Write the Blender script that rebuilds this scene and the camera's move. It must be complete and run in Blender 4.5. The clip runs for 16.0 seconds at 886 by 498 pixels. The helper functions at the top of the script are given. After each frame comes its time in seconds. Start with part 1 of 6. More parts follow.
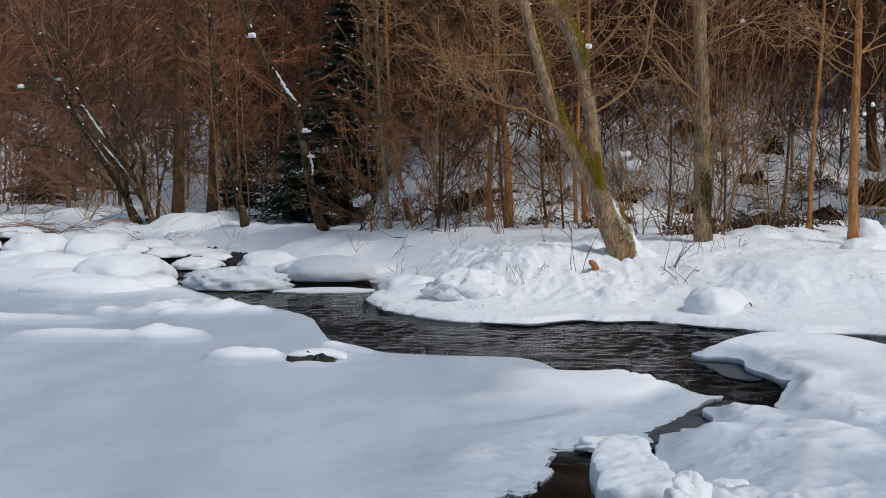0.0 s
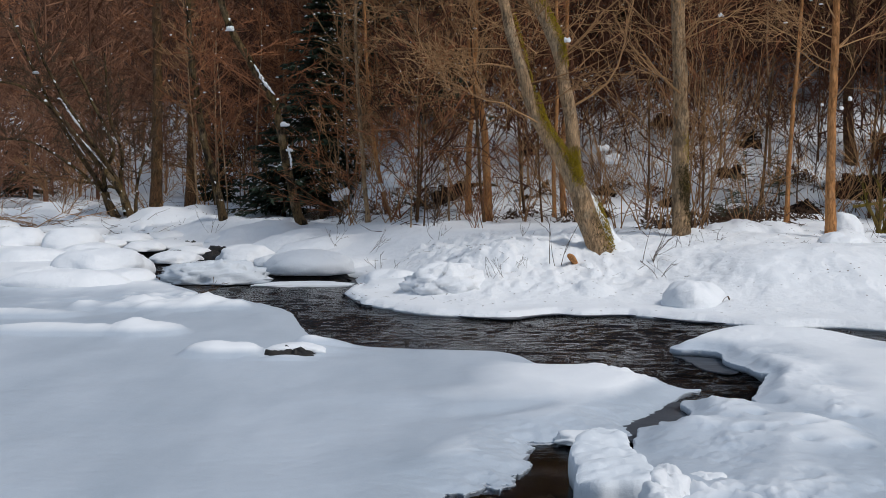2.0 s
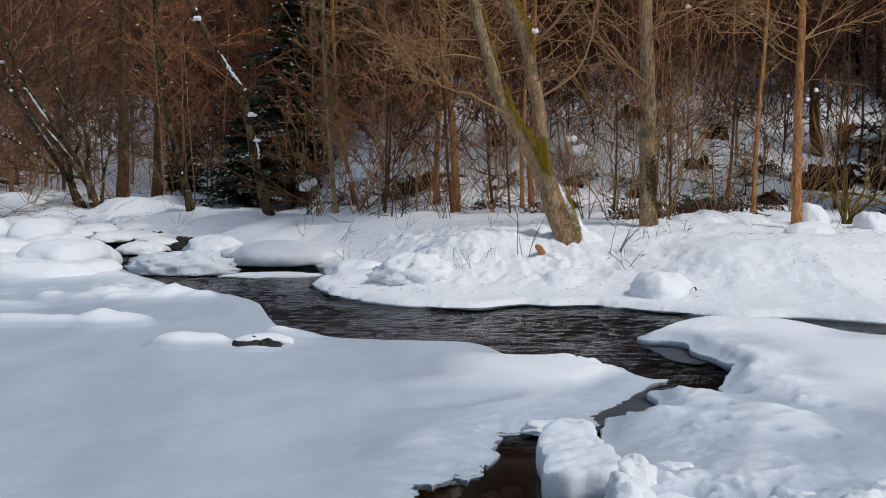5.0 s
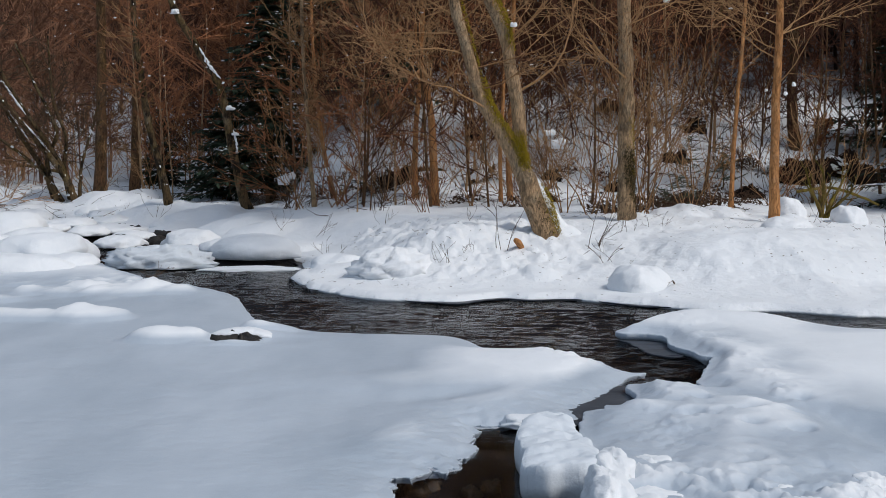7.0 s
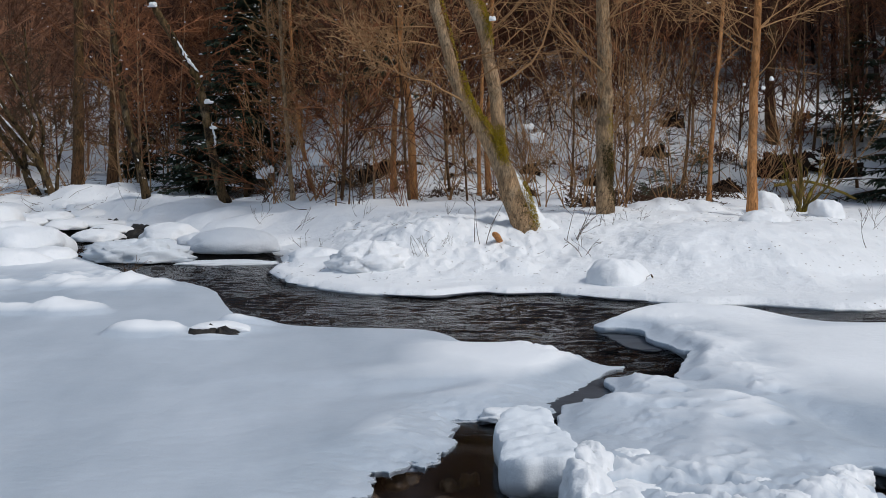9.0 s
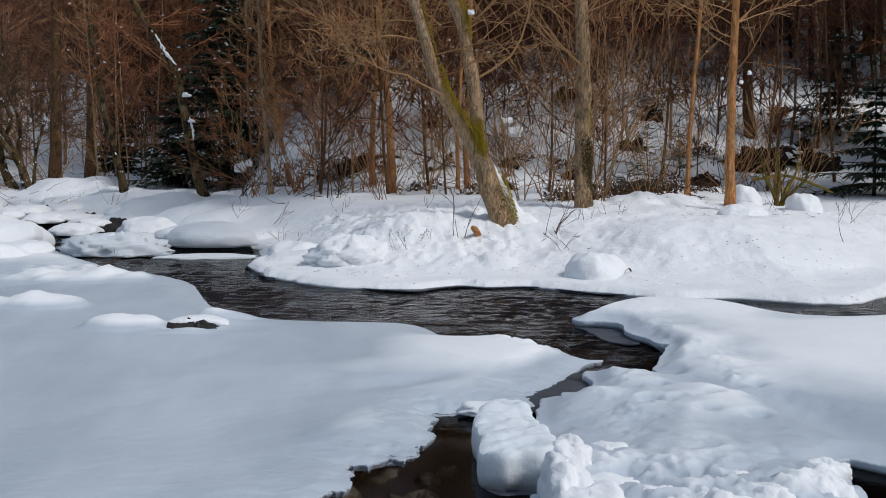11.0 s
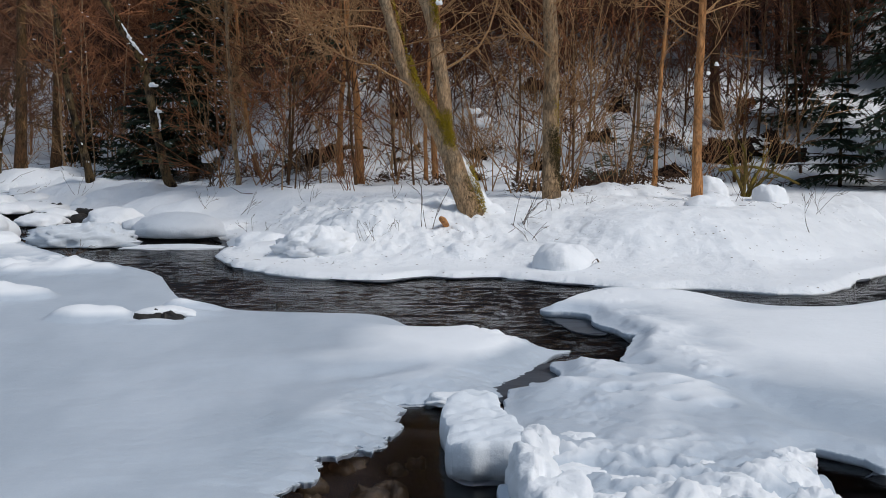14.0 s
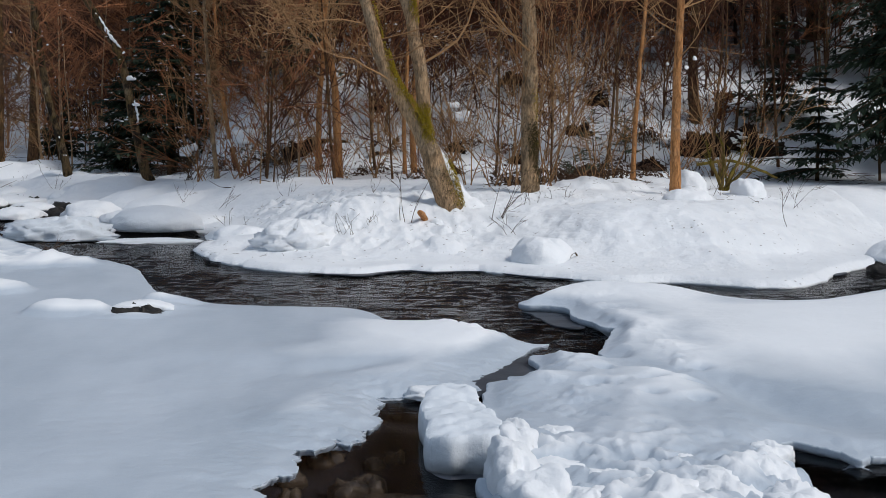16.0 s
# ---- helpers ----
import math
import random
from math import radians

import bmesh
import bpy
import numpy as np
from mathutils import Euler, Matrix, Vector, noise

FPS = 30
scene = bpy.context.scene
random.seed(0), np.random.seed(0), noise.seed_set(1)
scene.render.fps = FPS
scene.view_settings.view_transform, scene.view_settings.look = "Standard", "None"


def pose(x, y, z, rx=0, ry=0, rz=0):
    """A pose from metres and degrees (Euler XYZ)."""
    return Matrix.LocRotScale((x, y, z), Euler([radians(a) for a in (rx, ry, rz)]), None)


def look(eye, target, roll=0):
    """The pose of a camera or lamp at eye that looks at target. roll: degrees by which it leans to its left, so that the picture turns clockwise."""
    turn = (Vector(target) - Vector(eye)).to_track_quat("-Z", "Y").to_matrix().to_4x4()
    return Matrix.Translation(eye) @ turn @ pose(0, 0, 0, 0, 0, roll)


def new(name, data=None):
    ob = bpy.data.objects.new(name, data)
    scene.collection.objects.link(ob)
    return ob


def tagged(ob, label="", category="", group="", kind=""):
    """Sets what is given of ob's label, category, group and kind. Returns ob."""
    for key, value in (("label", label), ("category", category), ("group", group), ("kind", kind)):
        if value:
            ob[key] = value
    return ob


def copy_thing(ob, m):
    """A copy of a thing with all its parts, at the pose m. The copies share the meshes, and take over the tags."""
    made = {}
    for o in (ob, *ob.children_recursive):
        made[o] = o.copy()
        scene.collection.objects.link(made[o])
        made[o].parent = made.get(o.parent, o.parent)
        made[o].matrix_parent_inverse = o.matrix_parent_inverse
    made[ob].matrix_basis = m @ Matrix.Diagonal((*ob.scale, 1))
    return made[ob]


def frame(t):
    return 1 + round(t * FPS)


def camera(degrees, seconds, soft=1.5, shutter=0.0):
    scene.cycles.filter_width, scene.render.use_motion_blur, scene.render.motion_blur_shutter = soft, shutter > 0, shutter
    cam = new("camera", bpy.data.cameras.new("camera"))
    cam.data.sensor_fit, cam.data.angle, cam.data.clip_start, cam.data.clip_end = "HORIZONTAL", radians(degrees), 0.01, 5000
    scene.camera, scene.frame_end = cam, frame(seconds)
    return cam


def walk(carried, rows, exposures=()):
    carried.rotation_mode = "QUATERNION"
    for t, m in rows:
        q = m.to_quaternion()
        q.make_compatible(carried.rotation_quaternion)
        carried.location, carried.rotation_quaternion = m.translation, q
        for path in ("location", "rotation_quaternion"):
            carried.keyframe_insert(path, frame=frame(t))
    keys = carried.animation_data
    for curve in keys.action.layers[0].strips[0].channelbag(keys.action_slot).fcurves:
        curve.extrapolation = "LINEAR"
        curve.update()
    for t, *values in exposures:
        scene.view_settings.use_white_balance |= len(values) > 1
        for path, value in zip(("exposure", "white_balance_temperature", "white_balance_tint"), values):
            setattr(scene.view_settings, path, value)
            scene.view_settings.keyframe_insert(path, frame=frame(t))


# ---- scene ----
cam = camera(32.0, 16.0, soft=0.5)
walk(cam, [
    (0.0, pose(0.0, 0.0, 2.0, 86.625, 0.200, 3.160)),
    (2.0, pose(0.0, 0.0, 2.0, 86.393, 0.157, 2.371)),
    (4.0, pose(0.0, 0.0, 2.0, 86.161, 0.109, 1.581)),
    (6.0, pose(0.0, 0.0, 2.0, 85.930, 0.057, 0.790)),
    (8.0, pose(0.0, 0.0, 2.0, 85.700, 0.000, 0.000)),
    (10.0, pose(0.0, 0.0, 2.0, 85.470, -0.062, -0.790)),
    (12.0, pose(0.0, 0.0, 2.0, 85.241, -0.128, -1.579)),
    (14.0, pose(0.0, 0.0, 2.0, 85.014, -0.199, -2.368)),
    (16.0, pose(0.0, 0.0, 2.0, 84.787, -0.275, -3.155)),
])

# The plan below counts its y in steps of DEEP metres away from the camera.
DEEP = 1.48

# ---- light: soft overcast winter day ----
SUN_EL, SUN_AZ = 50.0, 122.0      # degrees; azimuth clockwise from +Y
world = bpy.data.worlds.new("overcast_sky")
scene.world = world
world.use_nodes = True
wn, wl = world.node_tree.nodes, world.node_tree.links
sky = wn.new("ShaderNodeTexSky")
sky.sky_type = "NISHITA"
sky.sun_disc = False
sky.sun_elevation, sky.sun_rotation = radians(SUN_EL), radians(SUN_AZ)
sky.air_density, sky.dust_density, sky.ozone_density = 1.0, 5.0, 1.0
veil = wn.new("ShaderNodeMixRGB")
veil.inputs["Fac"].default_value = 0.6
veil.inputs["Color2"].default_value = (4.85, 6.4, 8.6, 1)
wl.new(sky.outputs["Color"], veil.inputs["Color1"])
wl.new(veil.outputs["Color"], wn["Background"].inputs["Color"])
wn["Background"].inputs["Strength"].default_value = 0.065

lamp = bpy.data.lights.new("sun", "SUN")
lamp.energy, lamp.angle, lamp.color = 1.80, radians(14), (1.0, 0.985, 0.97)
sun = new("sun", lamp)
az, el = radians(SUN_AZ), radians(SUN_EL)
sun.matrix_world = look((math.sin(az) * math.cos(el) * 40, math.cos(az) * math.cos(el) * 40, math.sin(el) * 40), (0, 0, 0))


# ---- materials ----
def material(name, rough=0.7, metal=0.0, spec=0.5):
    m = bpy.data.materials.new(name)
    m.use_nodes = True
    b = m.node_tree.nodes["Principled BSDF"]
    b.inputs["Roughness"].default_value = rough
    b.inputs["Metallic"].default_value = metal
    b.inputs["Specular IOR Level"].default_value = spec
    return m, m.node_tree.nodes, m.node_tree.links, b


def noise_node(n, l, scale, detail=4.0, rough=0.55, vec=None, stretch=None):
    t = n.new("ShaderNodeTexNoise")
    t.inputs["Scale"].default_value = scale
    t.inputs["Detail"].default_value = detail
    t.inputs["Roughness"].default_value = rough
    if vec is not None:
        if stretch:
            mp = n.new("ShaderNodeMapping")
            mp.inputs["Scale"].default_value = stretch
            l.new(vec, mp.inputs["Vector"])
            vec = mp.outputs["Vector"]
        l.new(vec, t.inputs["Vector"])
    return t.outputs["Fac"]


def ramp(n, l, fac, stops):
    r = n.new("ShaderNodeValToRGB")
    e = r.color_ramp.elements
    while len(e) < len(stops):
        e.new(0.5)
    for k, (p, c) in zip(e, stops):
        k.position, k.color = p, (*c, 1) if len(c) == 3 else c
    l.new(fac, r.inputs["Fac"])
    return r.outputs["Color"]


def mix(n, l, fac, a, b):
    m = n.new("ShaderNodeMixRGB")
    for k, v in (("Fac", fac), ("Color1", a), ("Color2", b)):
        if isinstance(v, bpy.types.NodeSocket):
            l.new(v, m.inputs[k])
        elif isinstance(v, tuple):
            m.inputs[k].default_value = (*v, 1)
        else:
            m.inputs[k].default_value = v
    return m.outputs["Color"]


def calc(n, l, op, a, b=0.0):
    m = n.new("ShaderNodeMath")
    m.operation = op
    for i, v in enumerate((a, b)):
        if isinstance(v, bpy.types.NodeSocket):
            l.new(v, m.inputs[i])
        else:
            m.inputs[i].default_value = v
    return m.outputs["Value"]


def bump(n, l, b, parts_, distance=0.02):
    """Chain bumps: parts_ holds (height socket, strength, distance)."""
    last = None
    for h, st, di in parts_:
        k = n.new("ShaderNodeBump")
        k.inputs["Strength"].default_value = st
        k.inputs["Distance"].default_value = di
        l.new(h, k.inputs["Height"])
        if last is not None:
            l.new(last, k.inputs["Normal"])
        last = k.outputs["Normal"]
    l.new(last, b.inputs["Normal"])


def where(n):
    return n.new("ShaderNodeNewGeometry").outputs["Position"]


def height_of(n, l, vec):
    s = n.new("ShaderNodeSeparateXYZ")
    l.new(vec, s.inputs["Vector"])
    return s.outputs["Z"]


def snow_material(name="snow", litter=0.0, slush_level=None, slush_band=0.05, tone=(0.86, 0.875, 0.89), grain=0.8):
    """Old snow; litter: needles and bark crumbs on it; slush_level: below this height it is wet grey ice, a grey that
    on the right shelf also holds the trough's shade.
    """
    m, n, l, b = material(name, 0.75, 0, 0.3)
    p = where(n)
    fine, mid, wide = noise_node(n, l, 60, 5, vec=p), noise_node(n, l, 9, 5, vec=p), noise_node(n, l, 1.1, 4, vec=p)
    col = ramp(n, l, wide, [(0.3, tuple(c * 0.94 for c in tone)), (0.7, tone)])
    col = mix(n, l, calc(n, l, "MULTIPLY", fine, 0.12), col, (0.62, 0.66, 0.7))
    if slush_level is not None:
        z = height_of(n, l, p)
        lev = calc(n, l, "ADD", z, calc(n, l, "MULTIPLY", calc(n, l, "SUBTRACT", noise_node(n, l, 0.55, 5, 0.55, p, (1.2, 0.32, 1)), 0.5), 0.10))
        f = calc(n, l, "DIVIDE", calc(n, l, "SUBTRACT", lev, slush_level), slush_band)
        f.node.use_clamp = True
        ice = ramp(n, l, noise_node(n, l, 0.8, 5, 0.55, p, (1.0, 0.3, 1)), [(0.30, (0.37, 0.43, 0.495)), (0.70, (0.58, 0.635, 0.70))])
        ice = mix(n, l, calc(n, l, "MULTIPLY", fine, 0.15), ice, (0.7, 0.74, 0.78))
        col = mix(n, l, f, ice, col)
        r = n.new("ShaderNodeMapRange")
        l.new(f, r.inputs["Value"])
        r.inputs["To Min"].default_value, r.inputs["To Max"].default_value = 0.42, 0.75
        l.new(r.outputs["Result"], b.inputs["Roughness"])
    if litter:
        v = n.new("ShaderNodeTexVoronoi")
        v.inputs["Scale"].default_value = 8
        l.new(p, v.inputs["Vector"])
        dots = ramp(n, l, v.outputs["Distance"], [(0.09, (1, 1, 1)), (0.13, (0, 0, 0))])
        thin = ramp(n, l, noise_node(n, l, 1.6, 3, vec=p), [(0.45, (0, 0, 0)), (0.58, (1, 1, 1))])
        fac = calc(n, l, "MULTIPLY", calc(n, l, "MULTIPLY", dots, thin), litter)
        col = mix(n, l, fac, col, (0.13, 0.09, 0.06))
    l.new(col, b.inputs["Base Color"])
    b.inputs["Subsurface Weight"].default_value = 0.0
    bump(n, l, b, [(wide, min(0.35, grain * 0.6), 0.12), (mid, grain * 0.9, 0.04), (fine, grain, 0.008)])
    return m


def bark_material(name, dark, light, moss=0.0, lichen=0.0, moss_col=(0.12, 0.095, 0.012), rough_scale=14, blotch=0.55):
    m, n, l, b = material(name, 0.9, 0, 0.2)
    tc = n.new("ShaderNodeTexCoord").outputs["Object"]
    oi = n.new("ShaderNodeObjectInfo").outputs["Random"]
    fur = noise_node(n, l, rough_scale, 6, 0.7, tc, (1.8, 1.8, 0.4))
    fine = noise_node(n, l, 60, 4, 0.6, tc, (1, 1, 0.5))
    col = ramp(n, l, fur, [(0.32, dark), (0.50, light)])
    col = mix(n, l, calc(n, l, "MULTIPLY", oi, 0.2), col, tuple(c * 0.55 for c in light))
    if lichen:
        f = ramp(n, l, noise_node(n, l, 3.2, 5, 0.6, tc), [(0.52, (0, 0, 0)), (0.62, (1, 1, 1))])
        col = mix(n, l, calc(n, l, "MULTIPLY", f, lichen), col, (0.44, 0.36, 0.25))
    if moss:
        f = ramp(n, l, noise_node(n, l, 2.4, 6, 0.65, tc), [(0.48, (0, 0, 0)), (0.58, (1, 1, 1))])
        col = mix(n, l, calc(n, l, "MULTIPLY", f, moss), col, moss_col)
    patch = ramp(n, l, noise_node(n, l, 5.5, 6, 0.7, tc, (1, 1, 0.6)), [(0.50, (0, 0, 0)), (0.60, (1, 1, 1))])
    col = mix(n, l, calc(n, l, "MULTIPLY", patch, blotch), col, tuple(c * 0.6 for c in dark))
    crack = n.new("ShaderNodeTexVoronoi")
    crack.feature = "DISTANCE_TO_EDGE"
    crack.inputs["Scale"].default_value = rough_scale * 1.1
    mp = n.new("ShaderNodeMapping")
    mp.inputs["Scale"].default_value = (1.0, 1.0, 0.3)
    l.new(tc, mp.inputs["Vector"])
    wob = n.new("ShaderNodeMixRGB")
    wob.inputs["Fac"].default_value = 0.12
    l.new(mp.outputs["Vector"], wob.inputs["Color1"])
    l.new(fur, wob.inputs["Color2"])
    l.new(wob.outputs["Color"], crack.inputs["Vector"])
    split = ramp(n, l, crack.outputs["Distance"], [(0.02, (1, 1, 1)), (0.10, (0, 0, 0))])
    col = mix(n, l, calc(n, l, "MULTIPLY", split, 0.5), col, tuple(c * 0.5 for c in dark))
    l.new(col, b.inputs["Base Color"])
    bump(n, l, b, [(patch, 0.3, 0.02), (fur, 1.0, 0.03), (crack.outputs["Distance"], 0.8, 0.03), (fine, 0.5, 0.006)])
    return m


def twig_material(name, a, c):
    m, n, l, b = material(name, 0.85, 0, 0.2)
    oi = n.new("ShaderNodeObjectInfo").outputs["Random"]
    isl = n.new("ShaderNodeNewGeometry").outputs["Random Per Island"]
    p = where(n)
    f = calc(n, l, "ADD", calc(n, l, "MULTIPLY", isl, 0.8), calc(n, l, "MULTIPLY", noise_node(n, l, 0.45, 3, vec=p), 0.2))
    col = mix(n, l, f, a, c)
    col = mix(n, l, calc(n, l, "MULTIPLY", oi, 0.3), col, tuple(k * 0.6 for k in c))
    l.new(col, b.inputs["Base Color"])
    return m


def leaf_material(name, a, c):
    m, n, l, b = material(name, 0.7, 0, 0.3)
    isl = n.new("ShaderNodeNewGeometry").outputs["Random Per Island"]
    p = where(n)
    f = calc(n, l, "ADD", calc(n, l, "MULTIPLY", isl, 0.6), calc(n, l, "MULTIPLY", noise_node(n, l, 2.0, 3, vec=p), 0.4))
    l.new(mix(n, l, f, a, c), b.inputs["Base Color"])
    return m


def rock_material(name="wet_rock", a=(0.007, 0.006, 0.006), c=(0.032, 0.026, 0.02), rough=0.55, gloss=0.4):
    m, n, l, b = material(name, rough, 0, gloss)
    p = where(n)
    f, g = noise_node(n, l, 7, 6, 0.6, p), noise_node(n, l, 40, 4, 0.6, p)
    l.new(ramp(n, l, f, [(0.3, a), (0.7, c)]), b.inputs["Base Color"])
    bump(n, l, b, [(f, 0.8, 0.05), (g, 0.5, 0.008)])
    return m


def water_material():
    m, n, l, b = material("river_water", 0.05, 0, 0.5)
    p = where(n)
    b.inputs["Base Color"].default_value = (0.50, 0.52, 0.60, 1)
    b.inputs["Transmission Weight"].default_value = 1.0
    b.inputs["IOR"].default_value = 1.08
    # the near pool lies calm, the channel behind it ripples
    s = n.new("ShaderNodeSeparateXYZ")
    l.new(p, s.inputs["Vector"])
    r = n.new("ShaderNodeMapRange")
    l.new(s.outputs["Y"], r.inputs["Value"])
    for k, v in (("From Min", 6.6 * DEEP), ("From Max", 8.6 * DEEP), ("To Min", 0.12), ("To Max", 1.0)):
        r.inputs[k].default_value = v
    rip = calc(n, l, "MULTIPLY", noise_node(n, l, 2.3, 5, 0.6, p, (1.0, 2.6, 1)), r.outputs["Result"])
    chop = calc(n, l, "MULTIPLY", noise_node(n, l, 6.0, 4, 0.6, p, (1.0, 1.5, 1)), r.outputs["Result"])
    bump(n, l, b, [(rip, 0.45, 0.06), (chop, 1.0, 0.03)])
    return m


def ground_material():
    """Snow, with brown leaf litter and brush ground showing through higher up the slope."""
    m, n, l, b = material("hill_ground", 0.85, 0, 0.2)
    p = where(n)
    z = height_of(n, l, p)
    wide, mid, fine = noise_node(n, l, 0.35, 6, 0.65, p), noise_node(n, l, 2.2, 6, 0.65, p), noise_node(n, l, 30, 5, 0.6, p)
    snow = ramp(n, l, mid, [(0.3, (0.80, 0.82, 0.845)), (0.7, (0.86, 0.875, 0.89))])
    litter = ramp(n, l, fine, [(0.3, (0.010, 0.005, 0.003)), (0.7, (0.05, 0.022, 0.013))])
    lev = calc(n, l, "ADD", calc(n, l, "MULTIPLY", calc(n, l, "SUBTRACT", z, 3.3), 0.4), calc(n, l, "MULTIPLY", calc(n, l, "SUBTRACT", calc(n, l, "ADD", calc(n, l, "MULTIPLY", wide, 0.5), calc(n, l, "MULTIPLY", mid, 0.5)), 0.5), 3.2))
    f = calc(n, l, "MULTIPLY", lev, 2.0)
    f.node.use_clamp = True
    col = mix(n, l, f, snow, litter)
    pebbles = n.new("ShaderNodeTexVoronoi")
    pebbles.inputs["Scale"].default_value = 7.0
    l.new(p, pebbles.inputs["Vector"])
    bed_col = ramp(n, l, mid, [(0.42, (0.005, 0.006, 0.010)), (0.58, (0.016, 0.016, 0.023)), (0.75, (0.05, 0.038, 0.028))])
    bed_col = mix(n, l, pebbles.outputs["Distance"], bed_col, (0.012, 0.009, 0.007))
    wet = calc(n, l, "MULTIPLY", calc(n, l, "SUBTRACT", 0.04, z), 20.0)
    wet.node.use_clamp = True
    l.new(mix(n, l, wet, col, bed_col), b.inputs["Base Color"])
    bump(n, l, b, [(mid, 0.5, 0.15), (fine, 0.5, 0.012)])
    return m


def lip_material():
    """Pale clear ice at the rim of the shelves."""
    m, n, l, b = material("clear_rim_ice", 0.2, 0, 0.5)
    p = where(n)
    f = noise_node(n, l, 5.0, 6, 0.65, p)
    l.new(ramp(n, l, f, [(0.3, (0.28, 0.31, 0.35)), (0.7, (0.55, 0.59, 0.64))]), b.inputs["Base Color"])
    bump(n, l, b, [(f, 0.4, 0.02)])
    return m


LIP_ICE = lip_material()


def thin_ice_material():
    m, n, l, b = material("thin_wet_ice", 0.35, 0, 0.1)
    p = where(n)
    f = noise_node(n, l, 1.8, 6, 0.65, p, (0.7, 1.6, 1))
    l.new(ramp(n, l, f, [(0.3, (0.03, 0.036, 0.046)), (0.7, (0.085, 0.095, 0.112))]), b.inputs["Base Color"])
    bump(n, l, b, [(f, 0.3, 0.03)])
    return m


THIN_ICE = thin_ice_material()
SNOW = snow_material("packed_snow", 0.0, grain=0.6)
SNOW_LITTER = snow_material("snow_with_bark_crumbs", 0.85)
ICE_LEFT = snow_material("slush_ice", 0.0, 0.095, 0.05, grain=0.25)
# the high level greys the trough too, its shade put into the slush colour
ICE_RIGHT = snow_material("snow_on_ice", 0.0, 0.135, 0.06, grain=0.3)
SNOW_BLOCK = snow_material("broken_snow", 0.25, grain=0.45)
ICE_BLOCK = snow_material("glazed_snow", 0.12, tone=(0.72, 0.76, 0.80), grain=0.3)
GROUND = ground_material()
WATER = water_material()
ROCK = rock_material()
BED = rock_material("river_bed", (0.012, 0.011, 0.012), (0.11, 0.075, 0.042))
# earth colour taken near black to hold the shade of slope hollows
SHADED_EARTH = rock_material("shaded_earth", (0.004, 0.003, 0.003), (0.024, 0.015, 0.010), 0.95, 0.1)
BARK_GREY = bark_material("grey_brown_bark", (0.08, 0.055, 0.035), (0.56, 0.37, 0.21), 0.0, 0.4, rough_scale=24, blotch=0.6)
BARK_MOSSY = bark_material("mossy_grey_bark", (0.08, 0.055, 0.035), (0.62, 0.40, 0.225), 0.06, 0.4, rough_scale=24, blotch=0.4)
BARK_DARK = bark_material("dark_mossy_bark", (0.012, 0.009, 0.007), (0.15, 0.095, 0.045), 0.4, 0.22, (0.11, 0.075, 0.012), blotch=0.9)
BARK_ORANGE = bark_material("orange_brown_bark", (0.24, 0.10, 0.035), (0.62, 0.29, 0.11), 0.0, 0.2, blotch=0.25)
MOSS_DARK = leaf_material("dark_moss", (0.02, 0.014, 0.005), (0.10, 0.07, 0.012))
FALLEN_LEAF = leaf_material("dead_brown_leaves", (0.10, 0.045, 0.02), (0.03, 0.016, 0.009))
MOSS = leaf_material("green_moss", (0.10, 0.075, 0.005), (0.50, 0.35, 0.015))
TWIG = twig_material("tan_twigs", (0.62, 0.36, 0.17), (0.20, 0.10, 0.043))
TWIG_DARK = twig_material("dark_twigs", (0.15, 0.09, 0.05), (0.06, 0.037, 0.024))
TWIG_RED = twig_material("red_brown_twigs", (0.48, 0.20, 0.09), (0.12, 0.046, 0.022))
# brown taken near black, the shade of the wood's depths in its colour
TWIG_FAR = twig_material("far_shaded_twigs", (0.045, 0.017, 0.012), (0.012, 0.005, 0.004))
# aerial haze over the valley is mixed into this paler twig colour
TWIG_VALLEY = twig_material("haze_paled_red_twigs", (0.42, 0.215, 0.125), (0.09, 0.04, 0.026))
BARK_YELLOW = bark_material("yellow_mossy_bark", (0.10, 0.065, 0.02), (0.26, 0.18, 0.05), 0.9, 0.0, (0.20, 0.16, 0.012))
TWIG_BRUSH = twig_material("brush_twigs", (0.16, 0.066, 0.034), (0.035, 0.014, 0.009))
BARK_BROWN = bark_material("red_brown_bark", (0.025, 0.014, 0.009), (0.20, 0.105, 0.05), 0.22, 0.15, rough_scale=20)
NEEDLE = leaf_material("spruce_needles", (0.011, 0.021, 0.012), (0.042, 0.064, 0.034))
NEEDLE_PALE = leaf_material("pale_spruce_needles", (0.03, 0.05, 0.03), (0.09, 0.12, 0.07))
DEAD_LEAF = leaf_material("dry_beech_leaves", (0.32, 0.12, 0.03), (0.16, 0.06, 0.02))


# ---- small numeric tools ----
def value_noise(x, y, seed=0):
    xi, yi = np.floor(x).astype(np.int64), np.floor(y).astype(np.int64)
    fx, fy = x - xi, y - yi
    fx, fy = fx * fx * (3 - 2 * fx), fy * fy * (3 - 2 * fy)

    def h(a, b_):
        k = (a * 374761393 + b_ * 668265263 + seed * 1442695041) & 0xFFFFFFFF
        k = ((k ^ (k >> 13)) * 1274126177) & 0xFFFFFFFF
        k = (k ^ (k >> 16)) & 0xFFFF
        return k / 65535.0

    a, b_, c, d = h(xi, yi), h(xi + 1, yi), h(xi, yi + 1), h(xi + 1, yi + 1)
    return (a * (1 - fx) + b_ * fx) * (1 - fy) + (c * (1 - fx) + d * fx) * fy - 0.5


